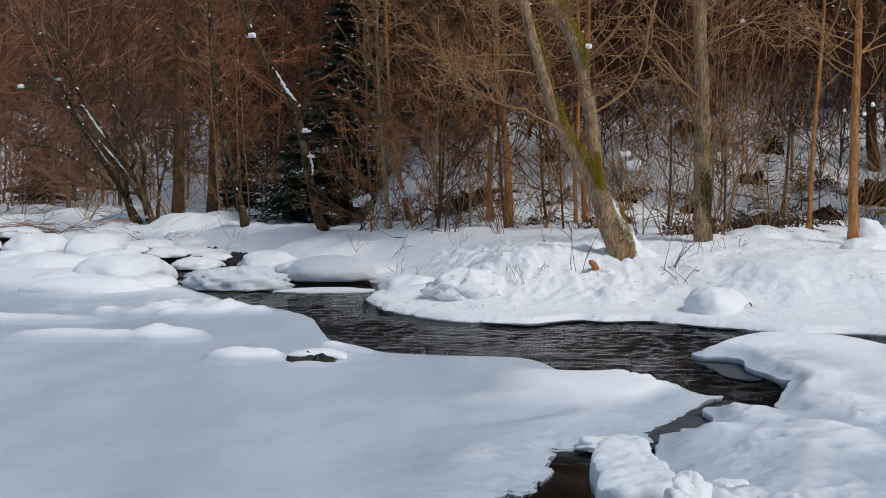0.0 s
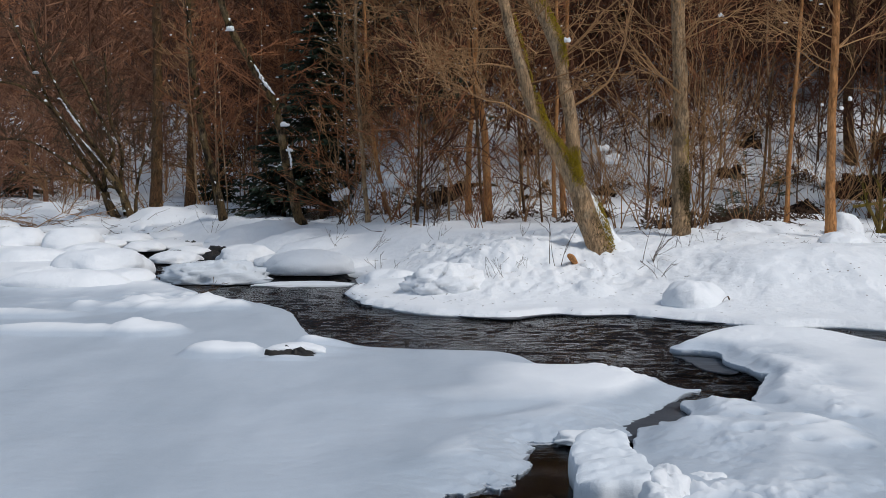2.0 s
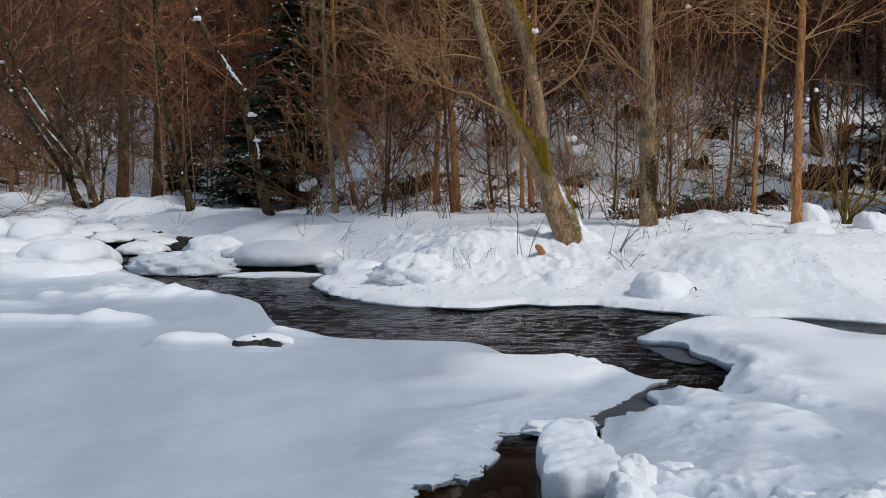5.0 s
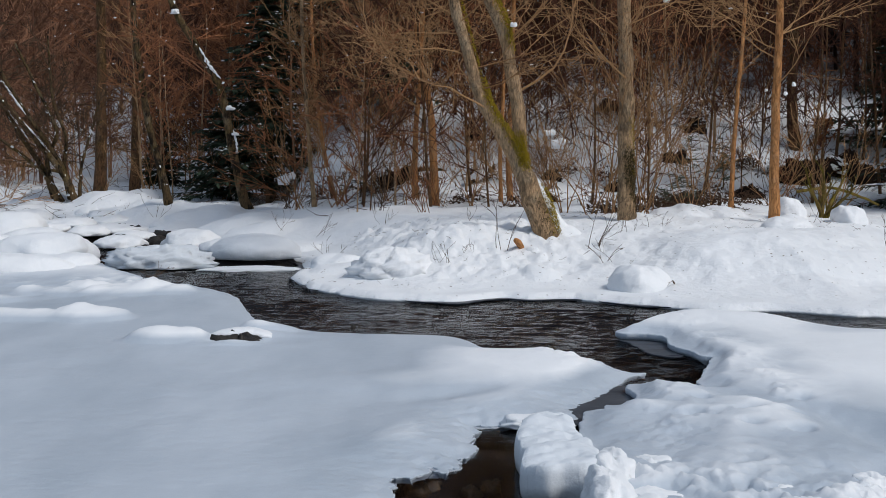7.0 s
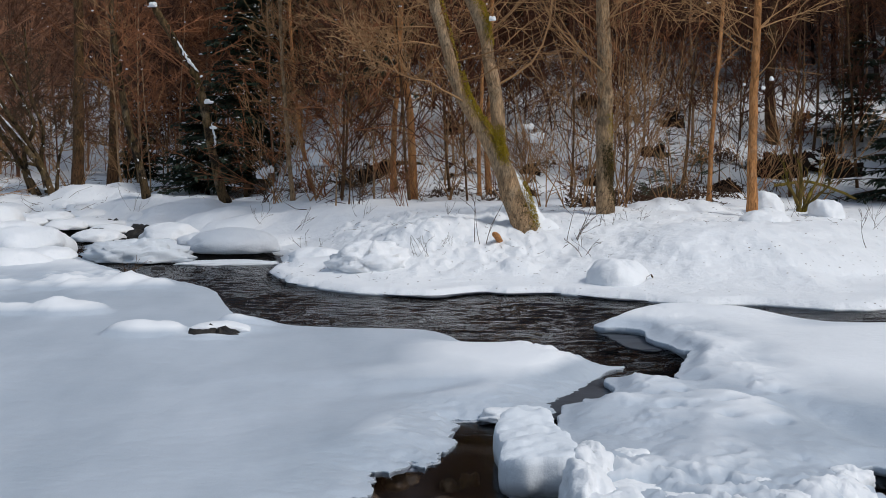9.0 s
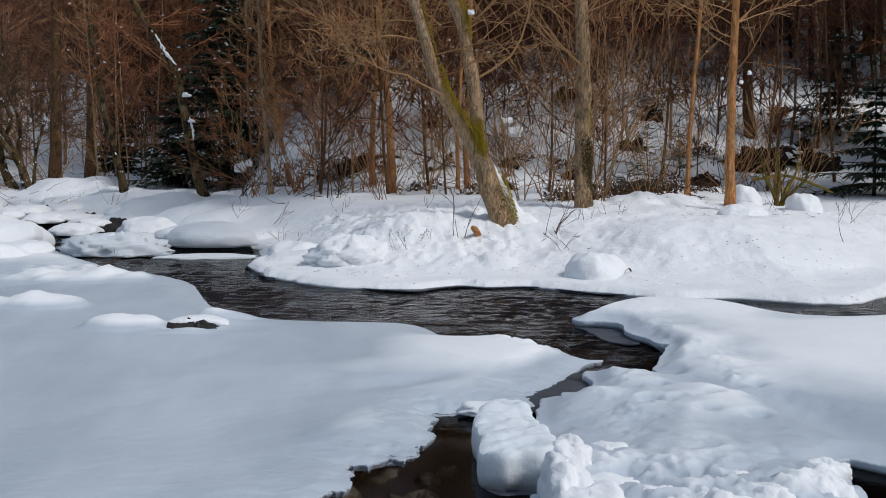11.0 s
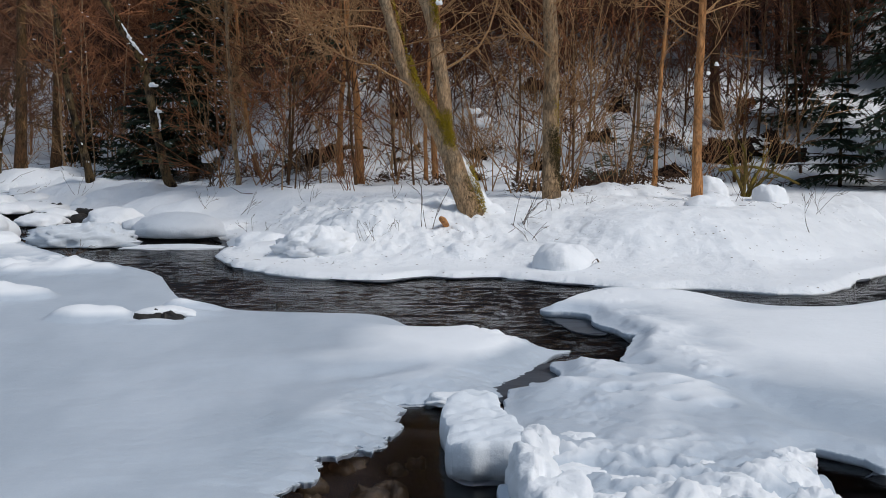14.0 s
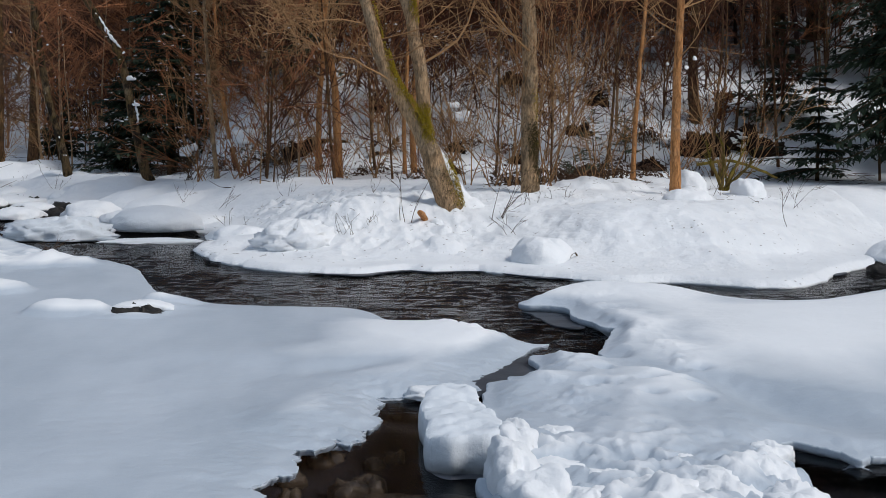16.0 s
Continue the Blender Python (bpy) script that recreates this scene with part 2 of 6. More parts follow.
def fbm(x, y, scale, seed=0, octaves=4, gain=0.5):
    out, amp = 0.0, 1.0
    for k in range(octaves):
        out = out + amp * value_noise(x * scale + 17.3 * k, y * scale - 9.1 * k, seed + k)
        scale, amp = scale * 2.03, amp * gain
    return out


def step_up(a, b, v):
    t = np.clip((v - a) / (b - a), 0, 1)
    return t * t * (3 - 2 * t)


def bell(x, y, cx, cy, rx, ry, turn=0.0):
    c, s = math.cos(turn), math.sin(turn)
    u, v = ((x - cx) * c + (y - cy) * s) / rx, (-(x - cx) * s + (y - cy) * c) / ry
    return np.exp(-(u * u + v * v))


def mound(x, y, cx, cy, rx, ry, turn=0.0):
    """A rounded pillow with a firm rim."""
    c, s = math.cos(turn), math.sin(turn)
    u, v = ((x - cx) * c + (y - cy) * s) / rx, (-(x - cx) * s + (y - cy) * c) / ry
    return np.sqrt(np.clip(1 - (u * u + v * v), 0, 1))


def rounded(points, closed=True, per=6):
    """A Catmull-Rom curve through the corners of a plan outline."""
    p = np.array(points, float)
    n = len(p)
    out = []
    for i in range(n if closed else n - 1):
        if closed:
            a, b_, c, d = p[(i - 1) % n], p[i], p[(i + 1) % n], p[(i + 2) % n]
        else:
            a, b_, c, d = p[max(i - 1, 0)], p[i], p[i + 1], p[min(i + 2, n - 1)]
        for k in range(per):
            t = k / per
            out.append(0.5 * (2 * b_ + (c - a) * t + (2 * a - 5 * b_ + 4 * c - d) * t * t + (3 * b_ - a - 3 * c + d) * t ** 3))
    return np.array(out)


def inside_distance(x, y, poly):
    """Signed distance to a closed outline: positive inside."""
    shape = x.shape
    x, y = x.ravel(), y.ravel()
    best, odd = np.full(x.size, 1e9), np.zeros(x.size, bool)
    for (ax, ay), (bx, by) in zip(poly, np.roll(poly, -1, 0)):
        dx, dy = bx - ax, by - ay
        t = np.clip(((x - ax) * dx + (y - ay) * dy) / (dx * dx + dy * dy + 1e-12), 0, 1)
        best = np.minimum(best, (x - ax - t * dx) ** 2 + (y - ay - t * dy) ** 2)
        cross = (ay > y) != (by > y)
        if cross.any():
            odd ^= cross & (x < ax + (y - ay) * dx / (dy if dy else 1e-12))
    d = np.sqrt(best)
    return np.where(odd, d, -d).reshape(shape)


def mesh_data(name, verts, faces, mat, smooth=True, deep=1.0):
    me = bpy.data.meshes.new(name)
    me.from_pydata([(v[0], v[1] * deep, v[2]) for v in verts], [], [tuple(int(i) for i in q) for q in faces])
    me.materials.append(mat)
    if smooth:
        me.polygons.foreach_set("use_smooth", [True] * len(me.polygons))
    me.update()
    return me


def part(name, data, parent, label="", at=None):
    ob = new(name, data)
    ob.parent = parent
    if at is not None:
        ob.location = at
    if label:
        ob["label"] = label
    return ob


def thing(name, at, label, category, group="", kind="", turn=0.0):
    ob = new(name)
    ob.empty_display_size = 0.2
    ob.location = (at[0], at[1] * DEEP, at[2])
    ob.rotation_euler = (0, 0, turn)
    return tagged(ob, label, category, group, kind)


def sheet(sdf, x, y, z, rim, bulge, under, bottom):
    """A snow or ice slab cut out of a grid along sdf = 0, with a rounded rim that runs in under itself.
    rim: height of the face at the edge; bulge: how far it stands out; under: how far its foot runs in."""
    ny, nx = x.shape
    g_y, g_x = np.gradient(sdf, y[1, 0] - y[0, 0], x[0, 1] - x[0, 0])
    flat = {}
    verts, faces, cuts, rim_edges = [], [], {}, []
    xf, yf, zf, sf = x.ravel(), y.ravel(), z.ravel(), sdf.ravel()
    gx, gy = g_x.ravel(), g_y.ravel()
    outward = []

    def grid(i):
        if i not in flat:
            flat[i] = len(verts)
            verts.append((xf[i], yf[i], zf[i]))
            outward.append((0, 0))
        return flat[i]

    def cut(i, j):
        k = (i, j) if i < j else (j, i)
        if k not in cuts:
            t = min(max(sf[i] / (sf[i] - sf[j]), 0.02), 0.98)
            gxx, gyy = gx[i] + (gx[j] - gx[i]) * t, gy[i] + (gy[j] - gy[i]) * t
            q = math.hypot(gxx, gyy) + 1e-9
            cuts[k] = len(verts)
            verts.append((xf[i] + (xf[j] - xf[i]) * t, yf[i] + (yf[j] - yf[i]) * t, zf[i] + (zf[j] - zf[i]) * t))
            outward.append((-gxx / q, -gyy / q))
        return cuts[k]

    pos = sf > 0
    idx = np.arange(nx * ny).reshape(ny, nx)
    a, b_, c, d = idx[:-1, :-1].ravel(), idx[:-1, 1:].ravel(), idx[1:, 1:].ravel(), idx[1:, :-1].ravel()
    whole = pos[a] & pos[b_] & pos[c] & pos[d]
    part_in = (pos[a] | pos[b_] | pos[c] | pos[d]) & ~whole
    for q in zip(a[whole].tolist(), b_[whole].tolist(), c[whole].tolist(), d[whole].tolist()):
        faces.append(tuple(grid(i) for i in q))
    for ia, ib, ic, id_ in zip(a[part_in].tolist(), b_[part_in].tolist(), c[part_in].tolist(), d[part_in].tolist()):
        for tri in ((ia, ib, ic), (ia, ic, id_)):
            ins = [i for i in tri if pos[i]]
            if len(ins) == 3:
                faces.append(tuple(grid(i) for i in tri))
            elif ins:
                ring, new_cuts = [], []
                for k in range(3):
                    i, j = tri[k], tri[(k + 1) % 3]
                    if pos[i]:
                        ring.append(grid(i))
                    if pos[i] != pos[j]:
                        q = cut(i, j)
                        ring.append(q)
                        new_cuts.append((q, pos[i]))
                faces.append(tuple(ring))
                first = next(q for q, leaving in new_cuts if leaving)
                second = next(q for q, leaving in new_cuts if not leaving)
                rim_edges.append((first, second))
    low = {}
    for v in set(i for e in rim_edges for i in e):
        vx, vy, vz = verts[v]
        ox, oy = outward[v]
        h = max(vz - bottom, 0.02)
        r_ = min(rim, h)
        ids = []
        for push, z_ in ((bulge * 0.8, vz - r_ * 0.25), (bulge, vz - r_ * 0.6), (bulge * 0.2, vz - r_), (-under, min(vz - r_, bottom + 0.25 * h)), (-under * 1.2, bottom)):
            ids.append(len(verts))
            verts.append((vx + ox * push, vy + oy * push, z_))
        low[v] = ids
    for i, j in rim_edges:
        pi, pj = [i] + low[i], [j] + low[j]
        for k in range(len(pi) - 1):
            faces.append((pj[k], pi[k], pi[k + 1], pj[k + 1]))
    return verts, faces


def grid_xy(x0, x1, y0, y1, step):
    return np.meshgrid(np.arange(x0, x1 + step / 2, step), np.arange(y0, y1 + step / 2, step))


# ---- terrain ----
FAR_SHORE = rounded([(60, 24), (30, 20), (13, 17), (9, 15), (7.6, 13.8), (6.6, 12.88), (5.93, 12.35), (5.47, 11.78), (5.04, 11.4), (4.64, 11.33), (4.19, 11.44), (3.81, 11.62),
                     (3.38, 11.66), (2.97, 11.66), (2.6, 11.85), (2.18, 12.06), (1.82, 12.26), (1.38, 12.52), (0.9, 12.48), (0.63, 12.57), (0.39, 12.48), (0.08, 12.31),
                     (-0.45, 12.35), (-0.87, 12.52), (-1.3, 12.79), (-1.7, 13.17), (-2.01, 13.42), (-2.12, 13.78), (-2.4, 14.45), (-2.35, 15.3), (-2.5, 16.2), (-3.1, 17.1), (-3.9, 17.9),
                     (-4.6, 18.8), (-5.6, 20.3), (-7.5, 22), (-11, 24.5), (-18, 28), (-60, 36)], closed=False, per=5)
LAND = np.vstack([FAR_SHORE, [(-700, 60), (-700, 700), (700, 700), (700, 60)]])


def land_height(x, y, s=None):
    """Snow surface of the far bank, the flat valley beside it and the wooded slope behind."""
    if s is None:
        s = inside_distance(x, y, LAND)
    low = 0.42 + 0.58 * step_up(-4.6, -1.6, x)
    z = 0.09 + low * (0.56 * step_up(0.45, 2.5, s) + 0.13 * step_up(2.5, 6, s))
    z = z - 0.22 * step_up(5.6, 8.0, x) * step_up(2.8, 4.5, s) * (1 - step_up(18, 21, y))
    foot = 19.5 + 24 * step_up(0.5, 14.0, -x)
    q = np.clip(y - foot, 0, 60)
    hill = 0.42 * q * step_up(0, 3, q) + 0.012 * q * q
    z = z + hill + step_up(60, 300, y) * 25
    near = np.clip(s / 1.0, 0, 1)
    z = z + near * (0.10 * fbm(x, y, 0.55, 3) + 0.05 * fbm(x, y, 1.7, 5, 4)) + step_up(1, 6, q) * 0.7 * fbm(x, y, 0.3, 8, 4)
    # pillows of snow along the bank and its crest
    for cx, cy, rx, ry, h in ((4.4, 13.9, 1.7, 0.9, 0.10), (5.0, 15.6, 0.35, 0.3, 0.16), (3.6, 16.6, 0.5, 0.4, 0.14), (4.3, 16.9, 0.45, 0.4, 0.12),
                              (0.1, 15.2, 1.3, 0.9, 0.08), (-2.0, 15.7, 0.6, 0.5, 0.12), (-3.0, 17.6, 0.8, 0.5, 0.15), (1.15, 13.6, 0.25, 0.2, 0.10),
                              (-2.7, 16.3, 0.5, 0.4, 0.12), (-1.6, 14.7, 0.45, 0.3, 0.1), (-4.3, 20.4, 0.8, 0.6, 0.25), (-5.4, 22.2, 0.9, 0.5, 0.2), (-3.6, 19.2, 0.7, 0.5, 0.22),
                              (-6.8, 23.6, 0.8, 0.5, 0.22), (-8.2, 25.6, 1.0, 0.6, 0.22), (-10.4, 26.6, 1.2, 0.6, 0.25), (-12.6, 28.0, 1.2, 0.7, 0.25), (-7.2, 26.2, 0.8, 0.5, 0.2)):
        z = z + h * mound(x, y, cx, cy, rx, ry) * step_up(0, 0.4, s)
    z = z + 0.30 * np.abs(fbm(x, y, 1.2, 12, 4)) * step_up(0.3, 1.2, s) * step_up(3.0, 5.0, -x) * (1 - step_up(32, 40, y))
    return z


def spot(x, y):
    return float(land_height(np.array([x]), np.array([y]))[0])


def steps(*runs):
    out = [runs[0][0]]
    for a, b_, n in runs:
        out.extend(np.linspace(a, b_, n + 1)[1:])
    return np.array(out)


gx_ = steps((-700, -60, 16), (-60, -16, 60), (-16, 12, 170), (12, 40, 40), (40, 700, 16))
gy_ = steps((-700, -20, 10), (-20, 2, 16), (2, 10, 30), (10, 26, 120), (26, 60, 80), (60, 700, 20))
X, Y = np.meshgrid(gx_, gy_)
S = inside_distance(X, Y, LAND)
BANK_BOX = (-5.5, 8.5, 11.2, 18.0)
in_box = step_up(BANK_BOX[0], BANK_BOX[0] + 0.6, X) * (1 - step_up(BANK_BOX[1] - 0.6, BANK_BOX[1], X)) * (1 - step_up(BANK_BOX[3] - 0.6, BANK_BOX[3], Y))
Zg = np.where(S > 0, land_height(X, Y, S) - 0.10 * in_box, 0)
bed = -0.38 + 0.10 * fbm(X, Y, 0.9, 21, 4)
Zg = Zg * step_up(-0.05, 0.35, S) + bed * (1 - step_up(-0.05, 0.35, S))
Zg = Zg + (0.75 - bed) * step_up(-3.0, -0.5, -Y - 0.5) * (S < 0)
ny, nx = X.shape
I = np.arange(nx * ny).reshape(ny, nx)
quads = np.stack([I[:-1, :-1], I[:-1, 1:], I[1:, 1:], I[1:, :-1]], -1).reshape(-1, 4)
ground = tagged(new("ground", mesh_data("ground", np.stack([X, Y, Zg], -1).reshape(-1, 3), quads, GROUND, deep=DEEP)), "snow-covered valley floor and wooded slope", "ground", kind="structure")

# far bank, finer, with a cut shoreline
x, y = grid_xy(*BANK_BOX, 0.04)
s = inside_distance(x, y, LAND) - 0.13 + 0.10 * fbm(x, y, 2.2, 31, 5, 0.55)
box = np.minimum(np.minimum(x - BANK_BOX[0], BANK_BOX[1] - x), BANK_BOX[3] - y)
z = land_height(x, y, np.maximum(s, 0))
z = z * step_up(-0.06, 0.12, s) + (0.05 * fbm(x, y, 3.2, 35, 4, 0.6) + (0.05 + 0.07 * (1 - step_up(1.6, 2.6, np.abs(x + 0.6)))) * np.abs(fbm(x, y, 5.0, 38, 4, 0.6))) * step_up(0.6, 1.3, s) * (1 - 0.45 * step_up(2.6, 3.6, x) * (1 - step_up(3.6, 4.6, s))) - 0.25 * (1 - step_up(0, 0.5, box))
v_, f_ = sheet(s, x, y, z, 0.03, 0.004, 0.03, -0.05)
tagged(new("snow_bank", mesh_data("snow_bank", v_, f_, SNOW_LITTER, deep=DEEP)), "deep snow bank along the far river shore", "snow bank", kind="structure")

# ---- river ----
wx, wy = steps((-60, -9, 30), (-9, -4.2, 40), (-4.2, 4.5, 200), (4.5, 9, 40), (9, 60, 20)), steps((1, 4, 6), (4, 8, 40), (8, 14, 190), (14, 18, 60), (18, 26, 30), (26, 40, 10))
X, Y = np.meshgrid(wx, wy)
rng = random.Random(77)
wave = 0.0 * X
for k in range(44):
    length = rng.uniform(0.07, 0.26)
    turn = rng.gauss(1.5, 0.33)
    phase = rng.uniform(0, 6.28)
    crest = np.sin((X * math.cos(turn) + Y * math.sin(turn)) * 2 * math.pi / length + phase + 1.6 * fbm(X, Y, 0.9, 81 + k, 2))
    wave = wave + 0.0058 * length * crest
wave = wave * (0.55 + 1.1 * step_up(-0.35, 0.35, fbm(X, Y, 0.5, 88, 3)))
calm = step_up(0.02, 0.7, -inside_distance(X, Y, LAND))
Zw = wave * (0.2 + 0.8 * calm) * (0.07 + 0.93 * step_up(6.8, 8.6, Y))
ny, nx = X.shape
I = np.arange(nx * ny).reshape(ny, nx)
quads = np.stack([I[:-1, :-1], I[:-1, 1:], I[1:, 1:], I[1:, :-1]], -1).reshape(-1, 4)
water = tagged(new("water", mesh_data("water", np.stack([X, Y, Zw], -1).reshape(-1, 3), quads, WATER, deep=DEEP)), "dark brown rippling river water between ice shelves", "water", kind="structure")
water.visible_shadow = False

# ---- ice shelves ----
LEFT_EDGE = rounded([(-60, 33), (-18, 26.6), (-10.5, 22.3), (-8.0, 19.6), (-6.6, 17.4), (-5.74, 16.5), (-4.99, 15.43), (-4.43, 14.67), (-4.04, 14.14), (-3.62, 13.71),
                     (-3.21, 13.4), (-2.85, 13.1), (-2.57, 12.5), (-2.36, 11.83), (-2.2, 11.38), (-2.06, 11.09), (-1.75, 10.72), (-1.38, 10.55), (-1.03, 10.45), (-0.51, 10.39),
                     (-0.12, 10.33), (0.11, 10.1), (0.33, 9.66), (0.68, 9.39), (1.01, 9.17), (1.2, 9.05), (1.27, 8.9), (1.36, 8.82), (1.42, 8.7), (1.63, 8.69),
                     (1.48, 8.55), (1.33, 8.29), (1.14, 7.96), (0.98, 7.71), (0.85, 7.52), (0.84, 7.29), (0.76, 7.11), (0.55, 7.03), (0.46, 7.1), (0.28, 7.05),
                     (0.14, 7.04), (0.16, 6.88), (0.1, 6.71), (0.13, 6.59), (0.1, 6.44), (0.03, 6.33), (0.02, 6.19), (-0.04, 6.09), (-0.09, 6.12), (-0.13, 6.21),
                     (-0.19, 6.05), (-0.24, 5.96), (-0.3, 5.98), (-0.35, 5.95), (-0.32, 5.88), (-0.36, 5.79), (-0.34, 5.69), (-0.36, 5.59), (-0.45, 5.55), (-0.49, 5.44),
                     (-0.53, 5.42), (-0.5, 5.32), (-0.5, 5.15), (-0.52, 4.64), (-0.7, 4.0), (-0.9, 3.2), (-6, 2.6)], closed=False, per=4)
LEFT = np.vstack([LEFT_EDGE, [(-60, 2.6)]])


def left_height(x, y, s):
    z = 0.055 + 0.02 * fbm(x, y, 0.4, 41, 3)
    for cx, cy, rx, ry, h in ((-4.85, 11.15, 0.95, 0.30, 0.09), (-3.85, 11.12, 0.42, 0.28, 0.12), (-2.75, 9.95, 0.42, 0.22, 0.12), (-1.80, 10.62, 0.38, 0.22, 0.14),
                              (-4.3, 12.9, 1.2, 0.35, 0.06), (-6.5, 12.3, 1.5, 0.3, 0.08)):
        m_ = mound(x, y, cx, cy, rx, ry) ** 1.1
        z = z + h * m_ * (1 + 0.3 * fbm(x, y, 3.0, 49, 4, 0.6))
    z = z + 0.12 * bell(x, y, 0.75, 8.7, 1.0, 0.75, -0.25) + 0.05 * bell(x, y, -0.15, 6.7, 0.8, 0.5, 0.5) + 0.04 * bell(x, y, -0.5, 8.1, 1.0, 0.35, -0.2) - 0.05 * bell(x, y, 0.02, 7.75, 0.5, 0.16, 0.35)
    z = z + 0.03 * bell(x, y, 0.4, 7.5, 0.6, 0.45) - 0.02 * bell(x, y, -3.2, 7.5, 2.2, 1.6)
    z = z + 0.05 * bell(x, y, -2.0, 10.15, 0.5, 0.12) - 0.02 * bell(x, y, -2.07, 9.8, 0.34, 0.10) + 0.05 * bell(x, y, -2.06, 9.66, 0.26, 0.05) + 0.04 * bell(x, y, -2.42, 9.80, 0.10, 0.12) + 0.085 * step_up(13.2, 15.5, y + 0.25 * x + 1.4) + 0.05 * bell(x, y, -3.2, 13.3, 0.8, 0.35) + 0.16 * np.abs(fbm(x, y, 2.6, 45, 4, 0.6)) * bell(x, y, -4.2, 13.3, 1.9, 0.9)
    z = z + 0.012 * fbm(x, y, 2.5, 44, 3) + 0.16 * np.abs(fbm(x, y, 5.0, 47, 4, 0.6)) * bell(x, y, 1.15, 8.85, 0.40, 0.28, -0.6)
    return z * (0.05 + 0.30 * step_up(0, 0.14, s) + 0.65 * step_up(0.02, 0.5, s)) + 0.012


x, y = np.meshgrid(steps((-14, -5, 70), (-5, -1.5, 55), (-1.5, 1.8, 190)), steps((3.4, 4.6, 14), (4.6, 9.6, 270), (9.6, 14, 75), (14, 20.5, 70)))
s = inside_distance(x, y, LEFT)
near_cam = 1 - step_up(7.4, 9.0, y)
s = s + 0.03 * fbm(x, y, 3.0, 51, 5, 0.55) + near_cam * (0.045 * fbm(x, y * DEEP, 6.0, 55, 5, 0.65) + 0.045 * fbm(x, y * DEEP, 17.0, 58, 3, 0.65))
v_, f_ = sheet(s, x, y, left_height(x, y, np.maximum(s, 0)), 0.008, 0.0005, 0.02, -0.06)
tagged(new("ice_shelf", mesh_data("ice_shelf", v_, f_, ICE_LEFT, deep=DEEP)), "wide shelf of wet grey river ice with snow patches", "ice shelf", kind="structure")
# clear ice plates that stick out below the rim
x, y = np.meshgrid(steps((-2.6, -1.0, 40), (-1.0, 1.8, 120)), steps((4.2, 9.2, 200), (9.2, 11.2, 50)))
s = inside_distance(x, y, LEFT) - 0.01 + 0.10 * fbm(x, y, 4.2, 101, 5, 0.55) + 0.04 * fbm(x, y, 13.0, 103, 3, 0.65)
band = np.minimum(s, 0.35 - inside_distance(x, y, LEFT))
v_, f_ = sheet(band, x, y, 0.008 + 0.003 * fbm(x, y, 5.0, 104, 3), 0.008, 0.0, 0.01, -0.01)
tagged(new("ice_lip", mesh_data("ice_lip", v_, f_, LIP_ICE, deep=DEEP)), "thin clear ice plates along the shelf rim", "ice", kind="structure")
# coarser far reach of the same ice, upstream and past the view
x, y = grid_xy(-60, -13.6, 2.6, 34, 0.5)
s = inside_distance(x, y, LEFT)
v_, f_ = sheet(s, x, y, left_height(x, y, np.maximum(s, 0)), 0.05, 0.012, 0.3, -0.06)
tagged(new("ice_field", mesh_data("ice_field", v_, f_, ICE_LEFT, deep=DEEP)), "snowy river ice reaching upstream", "ice shelf", kind="structure")

# thin wet ice: a fringe along the far shore, and skins in the bays of the channel
x, y = grid_xy(-4.5, 8.5, 11.0, 18.0, 0.06)
s = inside_distance(x, y, LAND) - 0.16 + 0.35 * fbm(x, y, 0.8, 91, 5, 0.55)
v_, f_ = sheet(s, x, y, 0.017 + 0.004 * fbm(x, y, 2.0, 92, 3), 0.01, 0.0, 0.1, -0.03)
tagged(new("thin_ice", mesh_data("thin_ice", v_, f_, THIN_ICE, deep=DEEP)), "thin grey ice fringe along the shore", "ice", kind="structure")
for outline in ([(1.62, 10.2), (1.9, 10.3), (2.15, 9.9), (2.1, 9.5), (1.95, 9.35), (1.78, 9.5), (1.70, 9.9)], [(0.80, 7.45), (1.0, 7.8), (1.3, 8.2), (1.46, 8.2), (1.42, 7.7), (1.3, 7.35), (0.9, 7.1)]):
    edge = rounded(outline, per=5)
    x, y = grid_xy(edge[:, 0].min() - 0.2, edge[:, 0].max() + 0.2, edge[:, 1].min() - 0.2, edge[:, 1].max() + 0.2, 0.03)
    s = inside_distance(x, y, edge) + 0.06 * fbm(x, y, 4.0, 93, 5, 0.6)
    v_, f_ = sheet(s, x, y, 0.012 + 0.0 * x, 0.01, 0.0, 0.05, -0.03)
    tagged(new("thin_ice", mesh_data("thin_ice", v_, f_, THIN_ICE, deep=DEEP)), "skin of thin grey ice in the channel", "ice", kind="structure")

